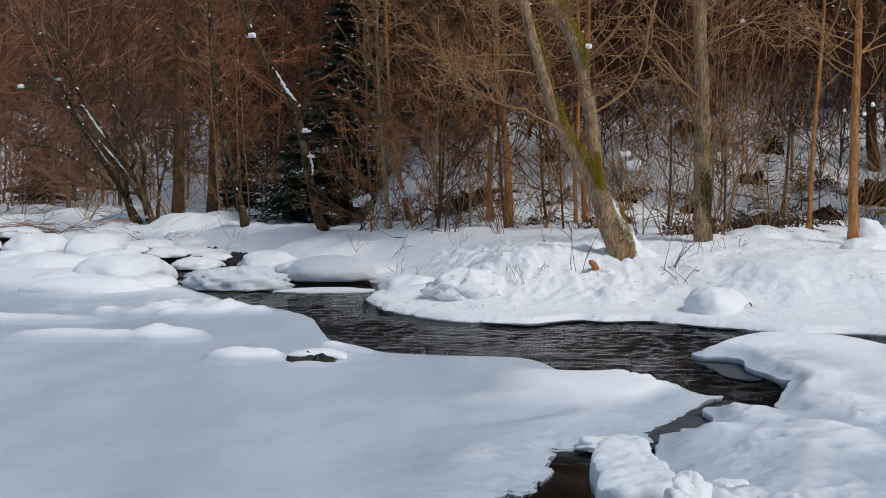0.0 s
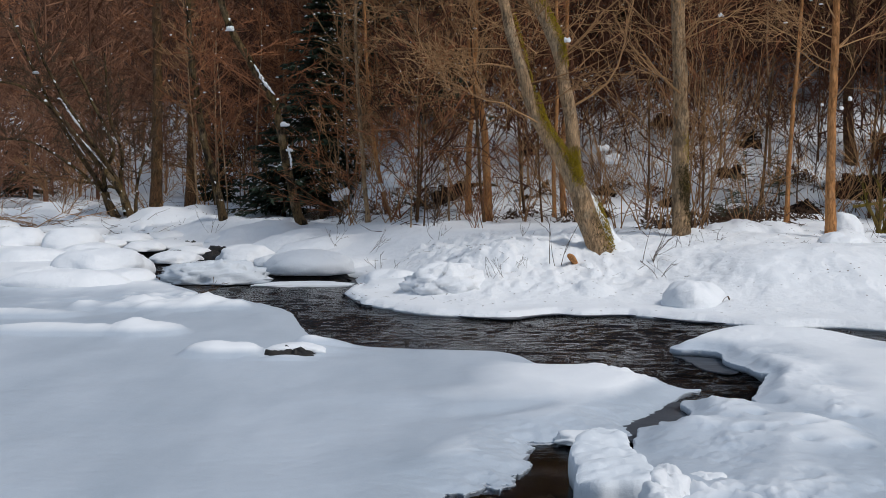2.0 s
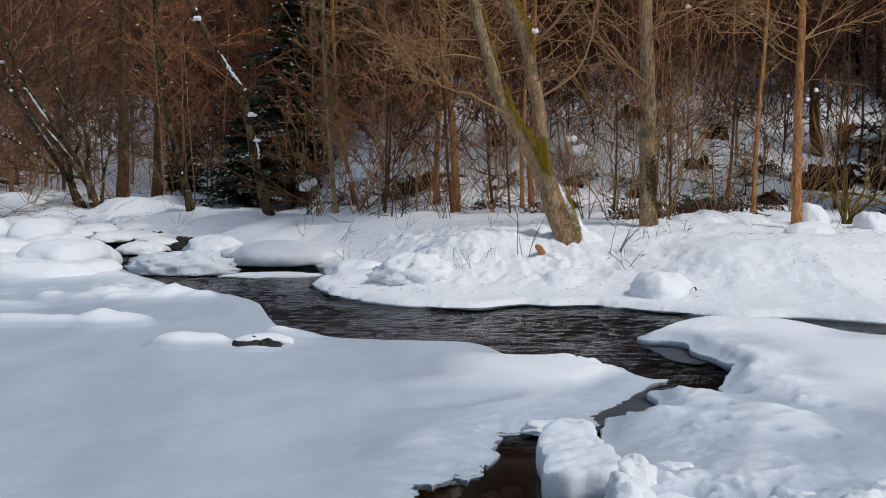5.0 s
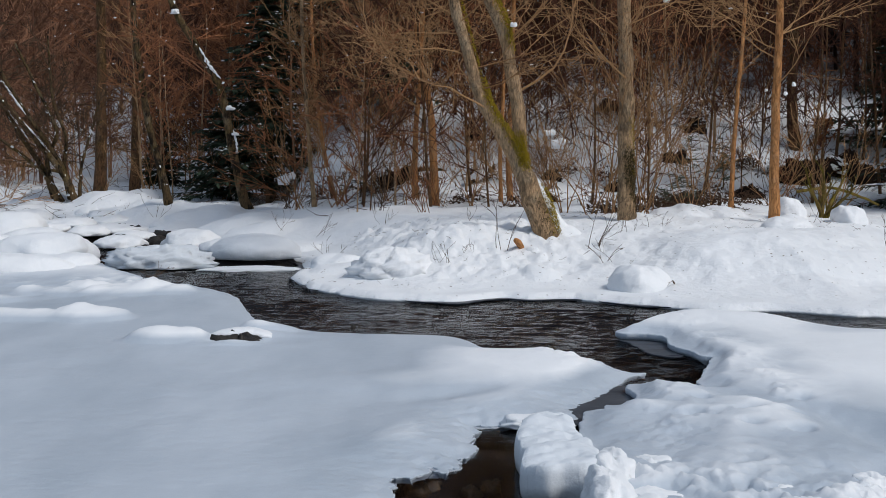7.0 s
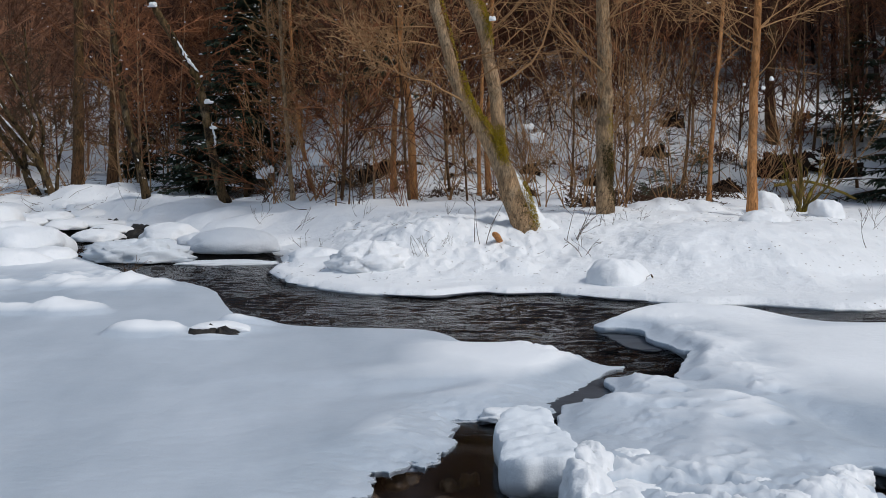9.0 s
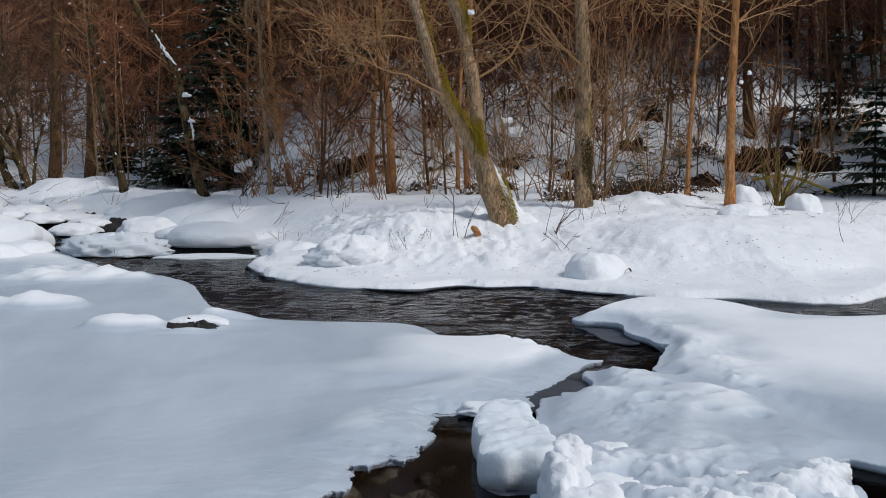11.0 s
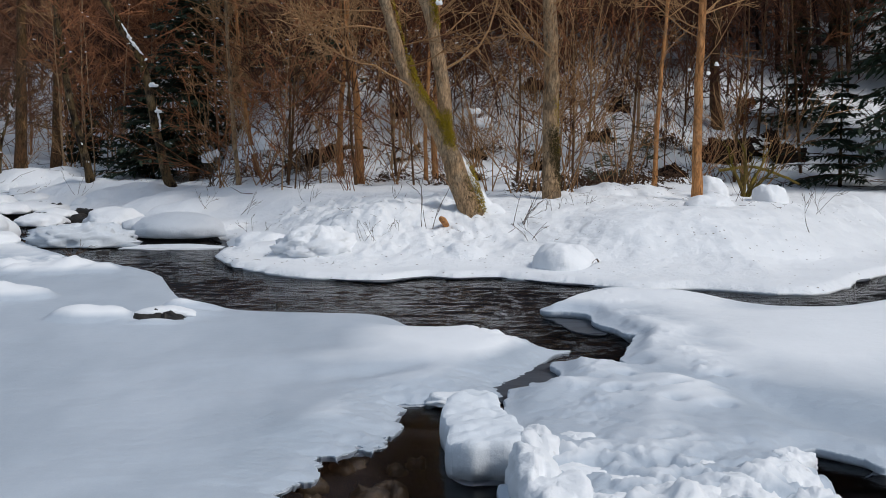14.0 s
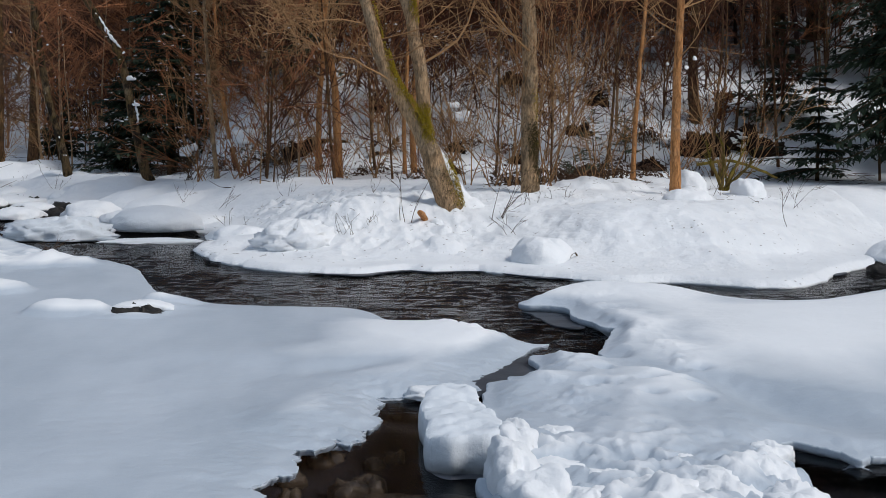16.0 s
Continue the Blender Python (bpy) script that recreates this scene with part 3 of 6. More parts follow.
RIGHT_EDGE = rounded([(1.60, 10.22), (1.70, 10.35), (1.9, 10.55), (2.19, 10.79), (2.5, 10.86), (2.79, 10.83), (3.28, 10.52), (3.72, 10.2), (4.17, 10.05), (4.6, 10.15), (5.26, 10.6), (5.8, 10.85),
                      (8, 11), (14, 11.5), (16, 6), (9, 5.3), (5, 5.5), (3.4, 5.65), (2.96, 5.72), (2.9, 5.74), (2.82, 5.65), (2.77, 5.77), (2.66, 5.9), (2.6, 5.97),
                      (2.52, 5.98), (2.43, 5.88), (2.44, 5.7), (2.39, 5.53), (2.36, 5.35), (2.32, 5.12), (2.14, 4.61), (1.9, 4.2), (1.4, 3.9), (0.8, 4.2),
                      (0.60, 4.7), (0.62, 5.2), (0.72, 5.5), (0.76, 5.9), (0.78, 6.3), (0.86, 6.55), (0.84, 6.77), (0.88, 7.16), (0.93, 7.29), (1.09, 7.32),
                      (1.11, 7.42), (1.27, 7.43), (1.32, 7.62), (1.35, 7.97), (1.42, 8.08), (1.63, 8.02), (1.83, 7.93), (1.93, 7.88), (1.89, 8.08), (1.98, 8.31),
                      (2.11, 8.65), (2.21, 8.98), (2.16, 9.05), (2.15, 9.33), (2.08, 9.46), (2.01, 9.66), (2.02, 9.96), (1.83, 10.1), (1.68, 10.12)], per=4)


def right_height(x, y, s):
    z = 0.14 + 0.03 * fbm(x, y, 0.5, 61, 3) + 0.05 * step_up(0, 1.5, s) - 0.05 * (1 - step_up(6.2, 8.0, y))
    # the turned dip sinks below the slush level, so its shade is coloured in
    z = z + 0.10 * bell(x, y, 2.9, 10.4, 0.9, 0.45) + 0.10 * bell(x, y, 5.5, 9.0, 2.5, 1.2) - 0.09 * bell(x, y, 2.68, 6.75, 0.72, 0.22, -1.05) - 0.03 * bell(x, y, 3.3, 6.3, 0.8, 0.35)
    z = z + 0.04 * fbm(x, y, 1.8, 63, 4) * (1 - step_up(2.2, 3.0, x)) + 0.012 * (0.5 - np.abs(fbm(x, y, 1.5, 64, 4, 0.5)) * 3) * step_up(7.0, 7.6, y) * (1 - step_up(9.0, 9.8, y)) * (1 - step_up(2.6, 3.4, x))
    for cx, cy in ((2.13, 7.25), (2.0, 7.05), (2.3, 7.0), (1.9, 6.7), (2.2, 6.6), (1.75, 7.4), (1.6, 7.0), (2.45, 7.4)):
        z = z + 0.028 * bell(x, y, cx, cy, 0.17, 0.13) - 0.055 * bell(x, y, cx + 0.02, cy - 0.02, 0.09, 0.06)
    rough = (1 - step_up(5.45, 5.95, y + 0.25 * (x - 1.5))) * (1 - step_up(2.6, 3.3, x))
    z = z + rough * (0.02 + 0.18 * np.abs(fbm(x, y, 2.6, 66, 5, 0.58)) + 0.05 * fbm(x, y, 7.0, 67, 4, 0.6))
    crust = fbm(x, y, 1.3, 69, 5, 0.6) + 0.25 * fbm(x, y, 5.0, 70, 4, 0.6)
    soft = (1 - step_up(2.3, 2.9, x)) * step_up(0.05, 0.3, s)
    z = z + soft * (0.012 * step_up(0.08, 0.12, crust) + 0.012 * step_up(-0.06, -0.02, crust))
    z = z + 0.03 * np.abs(fbm(x, y, 6.0, 75, 3, 0.6)) * soft * (1 - step_up(5.8, 6.4, y))
    return (z + 0.018 * fbm(x, y, 4.0, 68, 4, 0.55) * (1 - step_up(2.4, 3.2, x)) * step_up(0.05, 0.3, s)) * (0.5 + 0.5 * step_up(0, 0.22, s))


x, y = np.meshgrid(steps((0.3, 3.0, 135), (3.0, 6.6, 60)), steps((3.7, 4.6, 20), (4.6, 8.4, 170), (8.4, 11.3, 80)))
s = inside_distance(x, y, RIGHT_EDGE)
s = s + 0.04 * fbm(x, y, 4.5, 71, 5, 0.62) * (1 - step_up(9.4, 10.2, y)) + 0.02 * fbm(x, y, 12.0, 72, 3)
v_, f_ = sheet(s, x, y, right_height(x, y, np.maximum(s, 0)), 0.045, 0.003, 0.10, -0.08)
tagged(new("ice_shelf", mesh_data("ice_shelf", v_, f_, ICE_RIGHT, deep=DEEP)), "snow-covered ice shelf with broken lumpy edge", "ice shelf", kind="structure")
x, y = grid_xy(6.5, 16.1, 3.7, 12, 0.2)
s = inside_distance(x, y, RIGHT_EDGE)
v_, f_ = sheet(s, x, y, right_height(x, y, np.maximum(s, 0)), 0.10, 0.02, 0.25, -0.08)
tagged(new("ice_field", mesh_data("ice_field", v_, f_, ICE_RIGHT, deep=DEEP)), "snow-covered river ice downstream", "ice shelf", kind="structure")


# ---- plants ----
class Tubes:
    """Collects tapered tubes into one mesh."""

    def __init__(self):
        self.v, self.f = [], []

    def tube(self, pts, radii, sides, cap=True):
        base = len(self.v)
        n = len(pts)
        ref = Vector((0.3, 1, 0.2)).normalized()
        for i, p in enumerate(pts):
            d = (pts[min(i + 1, n - 1)] - pts[max(i - 1, 0)])
            d = d.normalized() if d.length > 1e-6 else Vector((0, 0, 1))
            a = d.cross(ref)
            a = a.normalized() if a.length > 1e-3 else d.orthogonal().normalized()
            b_ = d.cross(a)
            r = radii[i]
            for k in range(sides):
                w = 2 * math.pi * k / sides
                q = p + a * (r * math.cos(w)) + b_ * (r * math.sin(w))
                self.v.append((q.x, q.y, q.z))
        for i in range(n - 1):
            o = base + i * sides
            for k in range(sides):
                k2 = (k + 1) % sides
                self.f.append((o + k, o + k2, o + sides + k2, o + sides + k))
        if cap and sides > 3:
            self.f.append(tuple(range(base + (n - 1) * sides, base + n * sides)))

    def data(self, name, mat):
        return mesh_data(name, self.v, self.f, mat)


def smooth_path(points, n):
    pts = rounded(points, closed=False, per=8)
    pts = np.vstack([pts, [points[-1]]])
    seg = np.concatenate([[0], np.cumsum(np.linalg.norm(np.diff(pts, axis=0), axis=1))])
    t = np.linspace(0, seg[-1], n)
    return [Vector((float(np.interp(k, seg, pts[:, 0])), float(np.interp(k, seg, pts[:, 1])), float(np.interp(k, seg, pts[:, 2])))) for k in t]


def shake(rng, k):
    return Vector((rng.uniform(-k, k), rng.uniform(-k, k), rng.uniform(-k, k)))


def limb(T, p, d, length, r, level, rng, kids=(5, 4), wob=0.22, up=0.06, spread=0.9, ratio=0.55, thin=0.0035, bent=True):
    """A branch with its side branches; the last order are plain tapering twigs."""
    last = level == len(kids)
    if last:
        d = (d + Vector((0, 0, up))).normalized()
        a = d.orthogonal().normalized() * thin
        b_ = d.cross(a)
        o = len(T.v)
        tip = p + d * length + shake(rng, length * 0.12)
        for q in (a, b_ * 0.87 - a * 0.5, -b_ * 0.87 - a * 0.5):
            w = p + q
            T.v.append((w.x, w.y, w.z))
        if bent:
            mid_ = p + d * length * 0.55 + shake(rng, length * 0.10)
            for q in (a, b_ * 0.87 - a * 0.5, -b_ * 0.87 - a * 0.5):
                w = mid_ + q * 0.8
                T.v.append((w.x, w.y, w.z))
            T.v.append((tip.x, tip.y, tip.z))
            T.f.extend(((o, o + 1, o + 4, o + 3), (o + 1, o + 2, o + 5, o + 4), (o + 2, o, o + 3, o + 5), (o + 3, o + 4, o + 6), (o + 4, o + 5, o + 6), (o + 5, o + 3, o + 6)))
        else:
            T.v.append((tip.x, tip.y, tip.z))
            T.f.extend(((o, o + 1, o + 3), (o + 1, o + 2, o + 3), (o + 2, o, o + 3)))
        return
    n = (5 if level == 0 else 3) if bent else (3 if level == 0 else 2)
    pts = [p.copy()]
    for k in range(n):
        d = (d + shake(rng, wob) + Vector((0, 0, up))).normalized()
        pts.append(pts[-1] + d * (length / n))
    T.tube(pts, [max(r * (1 - 0.8 * i / n), thin) for i in range(n + 1)], 5 if level == 0 and r > 0.02 else 3, False)
    for k in range(kids[level]):
        t = rng.uniform(0.12, 1.0)
        i = min(int(t * n), n - 1)
        q = pts[i].lerp(pts[i + 1], t * n - i)
        dd = ((pts[i + 1] - pts[i]).normalized() + shake(rng, spread)).normalized()
        limb(T, q, dd, length * ratio * rng.uniform(0.6, 1.15) * (1.15 - 0.5 * t), max(r * 0.5 * (1.1 - 0.6 * t), thin), level + 1, rng, kids, wob, up, spread, ratio, thin, bent)


def trunk_radii(r0, r1, n, flare=0.35):
    return [(r0 + (r1 - r0) * (i / (n - 1))) * (1 + flare * math.exp(-i / (n * 0.05))) for i in range(n)]


def crown_on(T, path, r0, r1, rng, count, start, reach, kids=(5, 4), up=0.06, rise=0.35, side=None, thin=0.0035, wob=0.22, ratio=0.55, bent=True, lim=0.026):
    n = len(path)
    for k in range(count):
        t = start + (1 - start) * rng.random() ** 0.9
        i = min(int(t * (n - 1)), n - 2)
        p = path[i].lerp(path[i + 1], t * (n - 1) - i)
        w = rng.uniform(0, 2 * math.pi) if side is None else rng.gauss(side, 0.7)
        d = Vector((math.cos(w), math.sin(w), rng.uniform(rise - 0.3, rise + 0.35))).normalized()
        limb(T, p, d, reach * rng.uniform(0.5, 1.1) * (1.1 - 0.5 * t), min(max((r0 + (r1 - r0) * t) * rng.uniform(0.2, 0.4), 0.011), lim), 0, rng, kids, wob, up, 0.9, ratio, thin, bent)


SNOWED = []


def clumps(ob, places, count, seed, size=0.026):
    """Small lumps of snow caught on the twigs."""
    rng = random.Random(seed + 5000)
    v, f = [], []
    for k in range(count):
        x, y, z = places[rng.randrange(len(places))]
        r = size * rng.uniform(0.4, 1.5)
        o = len(v)
        for dx, dy, dz in ((-1.3, -0.4, 0), (0.2, -1, -0.1), (1.4, -0.2, 0.1), (0.3, 0.9, 0), (-0.4, 0.1, 0.8), (0.5, -0.1, 0.7), (0, 0, -0.4)):
            v.append((x + dx * r * rng.uniform(0.7, 1.3), y + dy * r, z + dz * r * rng.uniform(0.7, 1.3) + 0.3 * r))
        for q in ((0, 1, 4), (1, 5, 4), (1, 2, 5), (2, 3, 5), (3, 4, 5), (3, 0, 4), (1, 0, 6), (2, 1, 6), (3, 2, 6), (0, 3, 6)):
            f.append(tuple(o + i for i in q))
    tagged(part("snow_clumps", mesh_data("snow_clumps", v, f, SNOW), ob, "white bits of snow caught on the twigs"), kind="stuff")


def tree(name, x, y, stems, bark, twigs, label, group="", seed=1, limbs=22, start=0.25, reach=1.6, kids=(5, 4), rise=0.35, thin=0.0035, sink=0.06, up=0.06, taper=None, side=None, z=None, lim=0.026):
    """stems: (spine points relative to the foot, foot radius, top radius)."""
    rng = random.Random(seed)
    ob = thing(name, (x, y, (spot(x, y) if z is None else z) - sink), label, "tree", group)
    crown = Tubes()
    for pts, r0, r1 in stems:
        path = smooth_path(pts, 26)
        path = [p + shake(rng, r0 * 0.12) for p in path]
        T = Tubes()
        rad = trunk_radii(r0, r1, 26, 0.3 if pts[0][2] < 0.2 else 0.0)
        if isinstance(taper, float) and pts[0][2] < 0.2:
            rad = [r * (1 - taper * float(step_up(0.10, 0.22, i / 25))) for i, r in enumerate(rad)]
        T.tube(path, [r * rng.uniform(0.94, 1.07) for r in rad], 12)
        part("trunk", T.data("trunk", bark), ob)
        crown_on(crown, path, r0, r1, rng, limbs, start, reach, kids, up, rise, side, thin, lim=lim)
    part("crown", crown.data("crown", twigs), ob)
    clumps(ob, crown.v, 16, seed)
    if bark is BARK_DARK:
        SNOWED.append((ob, stems, 8 + 9 * len(stems), seed))
    return ob


def sapling_tubes(seed, height=5.0, r0=0.05, limbs=26, reach=1.1, kids=(4, 3), rise=0.5, thin=0.004, start=0.12, lean=0.08, bent=False):
    rng = random.Random(seed)
    pts, p = [], Vector((0, 0, -0.1))
    lx, ly = rng.uniform(-lean, lean), rng.uniform(-lean, lean)
    for k in range(9):
        pts.append(p.copy())
        p = p + Vector((lx + rng.uniform(-0.05, 0.05), ly + rng.uniform(-0.05, 0.05), 1)) * (height / 8)
    T, C = Tubes(), Tubes()
    T.tube(pts, trunk_radii(r0, r0 * 0.2, 9, 0.2), 6)
    crown_on(C, pts, r0, r0 * 0.2, rng, limbs, start, reach, kids, 0.08, rise, None, thin, bent=bent)
    return T, C


def spruce_meshes(seed, height=5.0, reach=1.1, bare=0.08, whorls=26, droop=0.25, per=8, sprays=5, wide=1.0, snowy=0.03):
    """Trunk, and boughs set with short needle sprays."""
    rng = random.Random(seed)
    T = Tubes()
    T.tube([Vector((0, 0, -0.1 + (height + 0.1) * k / 7)) for k in range(8)], trunk_radii(height * 0.018, 0.01, 8, 0.2), 7)
    v, f, white = [], [], []
    B = Tubes()
    for wl_ in range(whorls):
        t = bare + (1 - bare) * (wl_ + rng.random() * 0.6) / whorls
        z0 = t * height
        L0 = reach * (1 - t) ** 0.68 + 0.06
        for k in range(per):
            w = rng.uniform(0, 2 * math.pi)
            L = L0 * rng.uniform(0.6, 1.12)
            d = Vector((math.cos(w), math.sin(w), 0.1))
            p = Vector((0, 0, z0))
            n = 5
            pts = [p.copy()]
            for i in range(n):
                d = (d + Vector((0, 0, -droop * (0.6 if i < 3 else -0.2))) + shake(rng, 0.08)).normalized()
                pts.append(pts[-1] + d * (L / n))
            B.tube(pts, [0.012 * (1 - 0.8 * i / n) + 0.002 for i in range(n + 1)], 3, False)
            for i in range(n):
                side = (pts[i + 1] - pts[i]).cross(Vector((0, 0, 1))).normalized()
                ax = (pts[i + 1] - pts[i]).normalized()
                for q in range(sprays):
                    o = pts[i].lerp(pts[i + 1], rng.random())
                    for sgn in (-1, 1):
                        tip = (side * sgn * rng.uniform(0.5, 1.0) + ax * rng.uniform(0.3, 1.0) + Vector((0, 0, rng.uniform(-0.75, 0.1)))).normalized()
                        ln = (0.07 + 0.26 * L0 * rng.random()) * (1.1 - 0.12 * i)
                        wd = tip.cross(Vector((0, 0, 1)) + shake(rng, 0.5)).normalized() * wide * rng.uniform(0.02, 0.05)
                        b0 = len(v)
                        for pt in (o - wd * 0.4, o + tip * ln * 0.5 - wd, o + tip * ln, o + tip * ln * 0.5 + wd):
                            v.append((pt.x, pt.y, pt.z))
                        f.append((b0, b0 + 1, b0 + 2, b0 + 3))
                        if i > 1 and rng.random() < snowy:
                            white.append(((o + tip * ln * 0.55) + Vector((0, 0, 0.012)), ln))
    sv, sf = [], []
    for p, ln in white:
        b0, r = len(sv), 0.02 + 0.16 * ln
        for q in ((-r, -r * 0.6, 0), (r, -r * 0.7, -0.01), (r * 0.8, r * 0.7, 0), (-r * 0.9, r * 0.6, -0.01), (0, 0, r * 0.55)):
            sv.append((p.x + q[0] * rng.uniform(0.6, 1.2), p.y + q[1] * rng.uniform(0.6, 1.2), p.z + q[2]))
        sf.extend(((b0, b0 + 1, b0 + 4), (b0 + 1, b0 + 2, b0 + 4), (b0 + 2, b0 + 3, b0 + 4), (b0 + 3, b0, b0 + 4), (b0 + 3, b0 + 2, b0 + 1, b0)))
    return T, B, v, f, sv, sf


# ---- the large trees on the far bank ----
leaning = tree("leaning_tree", 1.34, 14.8, [
    ([(0, 0, 0), (-0.20, 0.0, 0.55), (-0.41, 0.02, 1.10), (-0.84, 0.0, 1.80), (-1.04, -0.05, 2.31), (-1.20, -0.1, 2.86), (-1.40, -0.1, 3.57), (-1.6, 0.0, 5.0), (-1.5, 0.1, 7.5)], 0.148, 0.07),
    ([(-0.38, 0.03, 1.02), (-0.42, 0.06, 1.80), (-0.52, 0.1, 2.40), (-0.63, 0.12, 2.95), (-0.90, 0.15, 3.52), (-1.15, 0.2, 4.1), (-1.3, 0.2, 7.0)], 0.105, 0.055)],
    BARK_MOSSY, TWIG, "leaning double-stemmed old tree with mossy bark", seed=11, limbs=30, start=0.3, reach=2.4, kids=(6, 5), rise=0.3, taper=0.33, thin=0.005, lim=0.014, sink=0.10)
tall = tree("tall_tree", 2.68, 16.1, [([(0, 0, 0), (-0.03, 0, 1.13), (-0.03, 0, 2.41), (-0.07, 0, 3.67), (0.0, 0, 5), (0.05, 0, 9)], 0.125, 0.075)],
     BARK_GREY, TWIG, "straight tall tree with grey lichened bark", seed=12, limbs=40, start=0.2, reach=1.9, rise=0.4, thin=0.005, lim=0.013)
orange = tree("slim_tree", 4.94, 16.1, [([(0, 0, 0), (0.0, 0, 1.56), (0.02, 0, 2.66), (0.05, 0, 3.67), (0.1, 0, 8)], 0.075, 0.03)],
     BARK_ORANGE, TWIG, "slim tree with smooth orange-brown bark", seed=13, limbs=40, start=0.25, reach=2.2, rise=0.3, thin=0.005, lim=0.013)
tree("slim_tree", 4.72, 17.8, [([(0, 0, 0), (0.04, 0, 1.1), (0.12, 0, 2.34), (0.2, 0, 3.36), (0.3, 0, 6)], 0.042, 0.018)],
     BARK_ORANGE, TWIG, "slender tree with orange-brown bark", seed=14, limbs=18, start=0.3, reach=1.2)
crooked = tree("crooked_tree", -4.43, 22.5, [([(0, 0, 0), (-0.18, 0, 0.56), (-0.37, 0, 1.53), (-0.58, 0, 2.61), (-1.04, 0, 3.44), (-1.38, 0, 4.03), (-1.72, 0, 4.85), (-2.2, 0, 7)], 0.098, 0.06)],
     BARK_DARK, TWIG_RED, "crooked leaning dark-barked tree with snow lumps", seed=15, limbs=24, start=0.35, reach=2.0, rise=0.35, thin=0.007, lim=0.014)
tree("crooked_tree", -6.39, 23.4, [([(0, 0, 0), (-0.13, 0, 0.68), (-0.41, 0, 1.69), (-0.57, 0, 2.81), (-0.70, 0, 3.8), (-0.74, 0, 4.65), (-0.77, 0, 8)], 0.085, 0.05)],
     BARK_DARK, TWIG_RED, "bent dark-barked tree with lichen patches", seed=16, limbs=26, start=0.2, reach=1.4, thin=0.007, lim=0.013)
tree("tall_tree", -9.83, 29.0, [([(0, 0, 0), (0.06, 0, 2.1), (0.09, 0, 4.4), (0.1, 0, 6.8), (0.1, 0, 10)], 0.155, 0.10)],
     BARK_BROWN, TWIG_RED, "thick straight tree with moss at its foot", seed=17, limbs=26, start=0.3, reach=2.2, thin=0.009)
tree("tall_tree", -9.04, 29.6, [([(0, 0, 0), (0.06, 0, 2.2), (0.11, 0, 4.56), (0.15, 0, 6.7), (0.15, 0, 10)], 0.14, 0.08)],
     BARK_BROWN, TWIG_DARK, "straight dark-barked tree among the others", seed=18, limbs=26, start=0.1, reach=1.2, thin=0.009)
riverside = tree("riverside_tree", -9.43, 26.0, [
    ([(0, 0, 0), (-0.28, 0, 0.73), (-0.95, 0, 1.57), (-1.61, 0, 2.4), (-2.14, 0, 2.95), (-2.81, 0, 3.38), (-3.4, 0, 3.5)], 0.09, 0.025),
    ([(0, 0.1, 0), (-0.41, 0.1, 1.02), (-1.14, 0.1, 2.14), (-1.66, 0.1, 2.98), (-2.24, 0.1, 4.08), (-2.5, 0.1, 5.0)], 0.08, 0.025),
    ([(-0.6, 0.3, 0), (-0.85, 0.3, 0.8), (-1.55, 0.3, 1.9), (-2.1, 0.3, 2.9), (-2.75, 0.3, 4.3), (-3.1, 0.3, 5.2)], 0.07, 0.025),
    ([(-0.5, 0.2, 0), (-0.75, 0.2, 1.1), (-0.5, 0.2, 1.8), (-1.0, 0.2, 2.95), (-1.5, 0.2, 4.0)], 0.07, 0.025),
    ([(-0.2, 0.3, 0), (-0.35, 0.3, 0.9), (-0.3, 0.3, 1.7), (-0.6, 0.3, 2.6), (-0.7, 0.3, 4.2)], 0.06, 0.02),
    ([(-0.35, 0.15, 0), (-0.7, 0.15, 0.6), (-1.4, 0.15, 1.25), (-2.4, 0.15, 1.9), (-3.2, 0.15, 2.05)], 0.055, 0.02),
    ([(0.05, 0.2, 0), (0.1, 0.2, 0.9), (0.4, 0.2, 1.9), (0.6, 0.2, 2.6)], 0.05, 0.02)],
    BARK_DARK, TWIG_DARK, "many-stemmed leaning tree with snow on its stems", seed=19, limbs=15, start=0.3, reach=1.5, thin=0.008)
tree("riverside_tree", -15.3, 28.4, [([(0, 0, 0), (0.1, 0, 2.5), (0.2, 0, 5), (0.3, 0, 9)], 0.15, 0.06)],
     BARK_DARK, TWIG_RED, "tree with pale branches sweeping over the snow", seed=41, limbs=13, start=0.35, reach=3.4, rise=0.2, thin=0.009, side=0.0)
tree("slim_tree", -0.37, 19.6, [([(0, 0, 0), (-0.01, 0, 1.1), (-0.11, 0, 2.14), (-0.27, 0, 2.97), (-0.36, 0, 4.2), (-0.4, 0, 7)], 0.082, 0.03)],
     BARK_ORANGE, TWIG, "slim orange-barked tree with wide low branches", seed=20, limbs=64, start=0.26, reach=2.8, rise=0.3, kids=(5, 5), thin=0.0065, lim=0.014)
tree("slim_tree", -0.75, 20.4, [([(0, 0, 0), (0.0, 0, 1.2), (0.1, 0, 2.4), (0.15, 0, 4), (0.1, 0, 7)], 0.06, 0.02)],
     BARK_ORANGE, TWIG, "slim tan-barked tree with sweeping branches", seed=29, limbs=44, start=0.3, reach=2.8, rise=0.35, kids=(5, 5), thin=0.0065, side=3.0, lim=0.013)
tree("slim_tree", 0.90, 19.8, [([(0, 0, 0), (-0.02, 0, 1.05), (0.04, 0, 2.1), (0.04, 0, 3.35), (0.0, 0, 6)], 0.038, 0.025),
                               ([(0.19, 0.1, 0), (0.14, 0.1, 1.05), (0.2, 0.1, 2.1), (0.22, 0.1, 3.4), (0.3, 0.1, 6)], 0.055, 0.03)],
     BARK_ORANGE, TWIG, "pair of orange-brown stems growing together", seed=21, limbs=14, start=0.4, reach=1.2, thin=0.008)
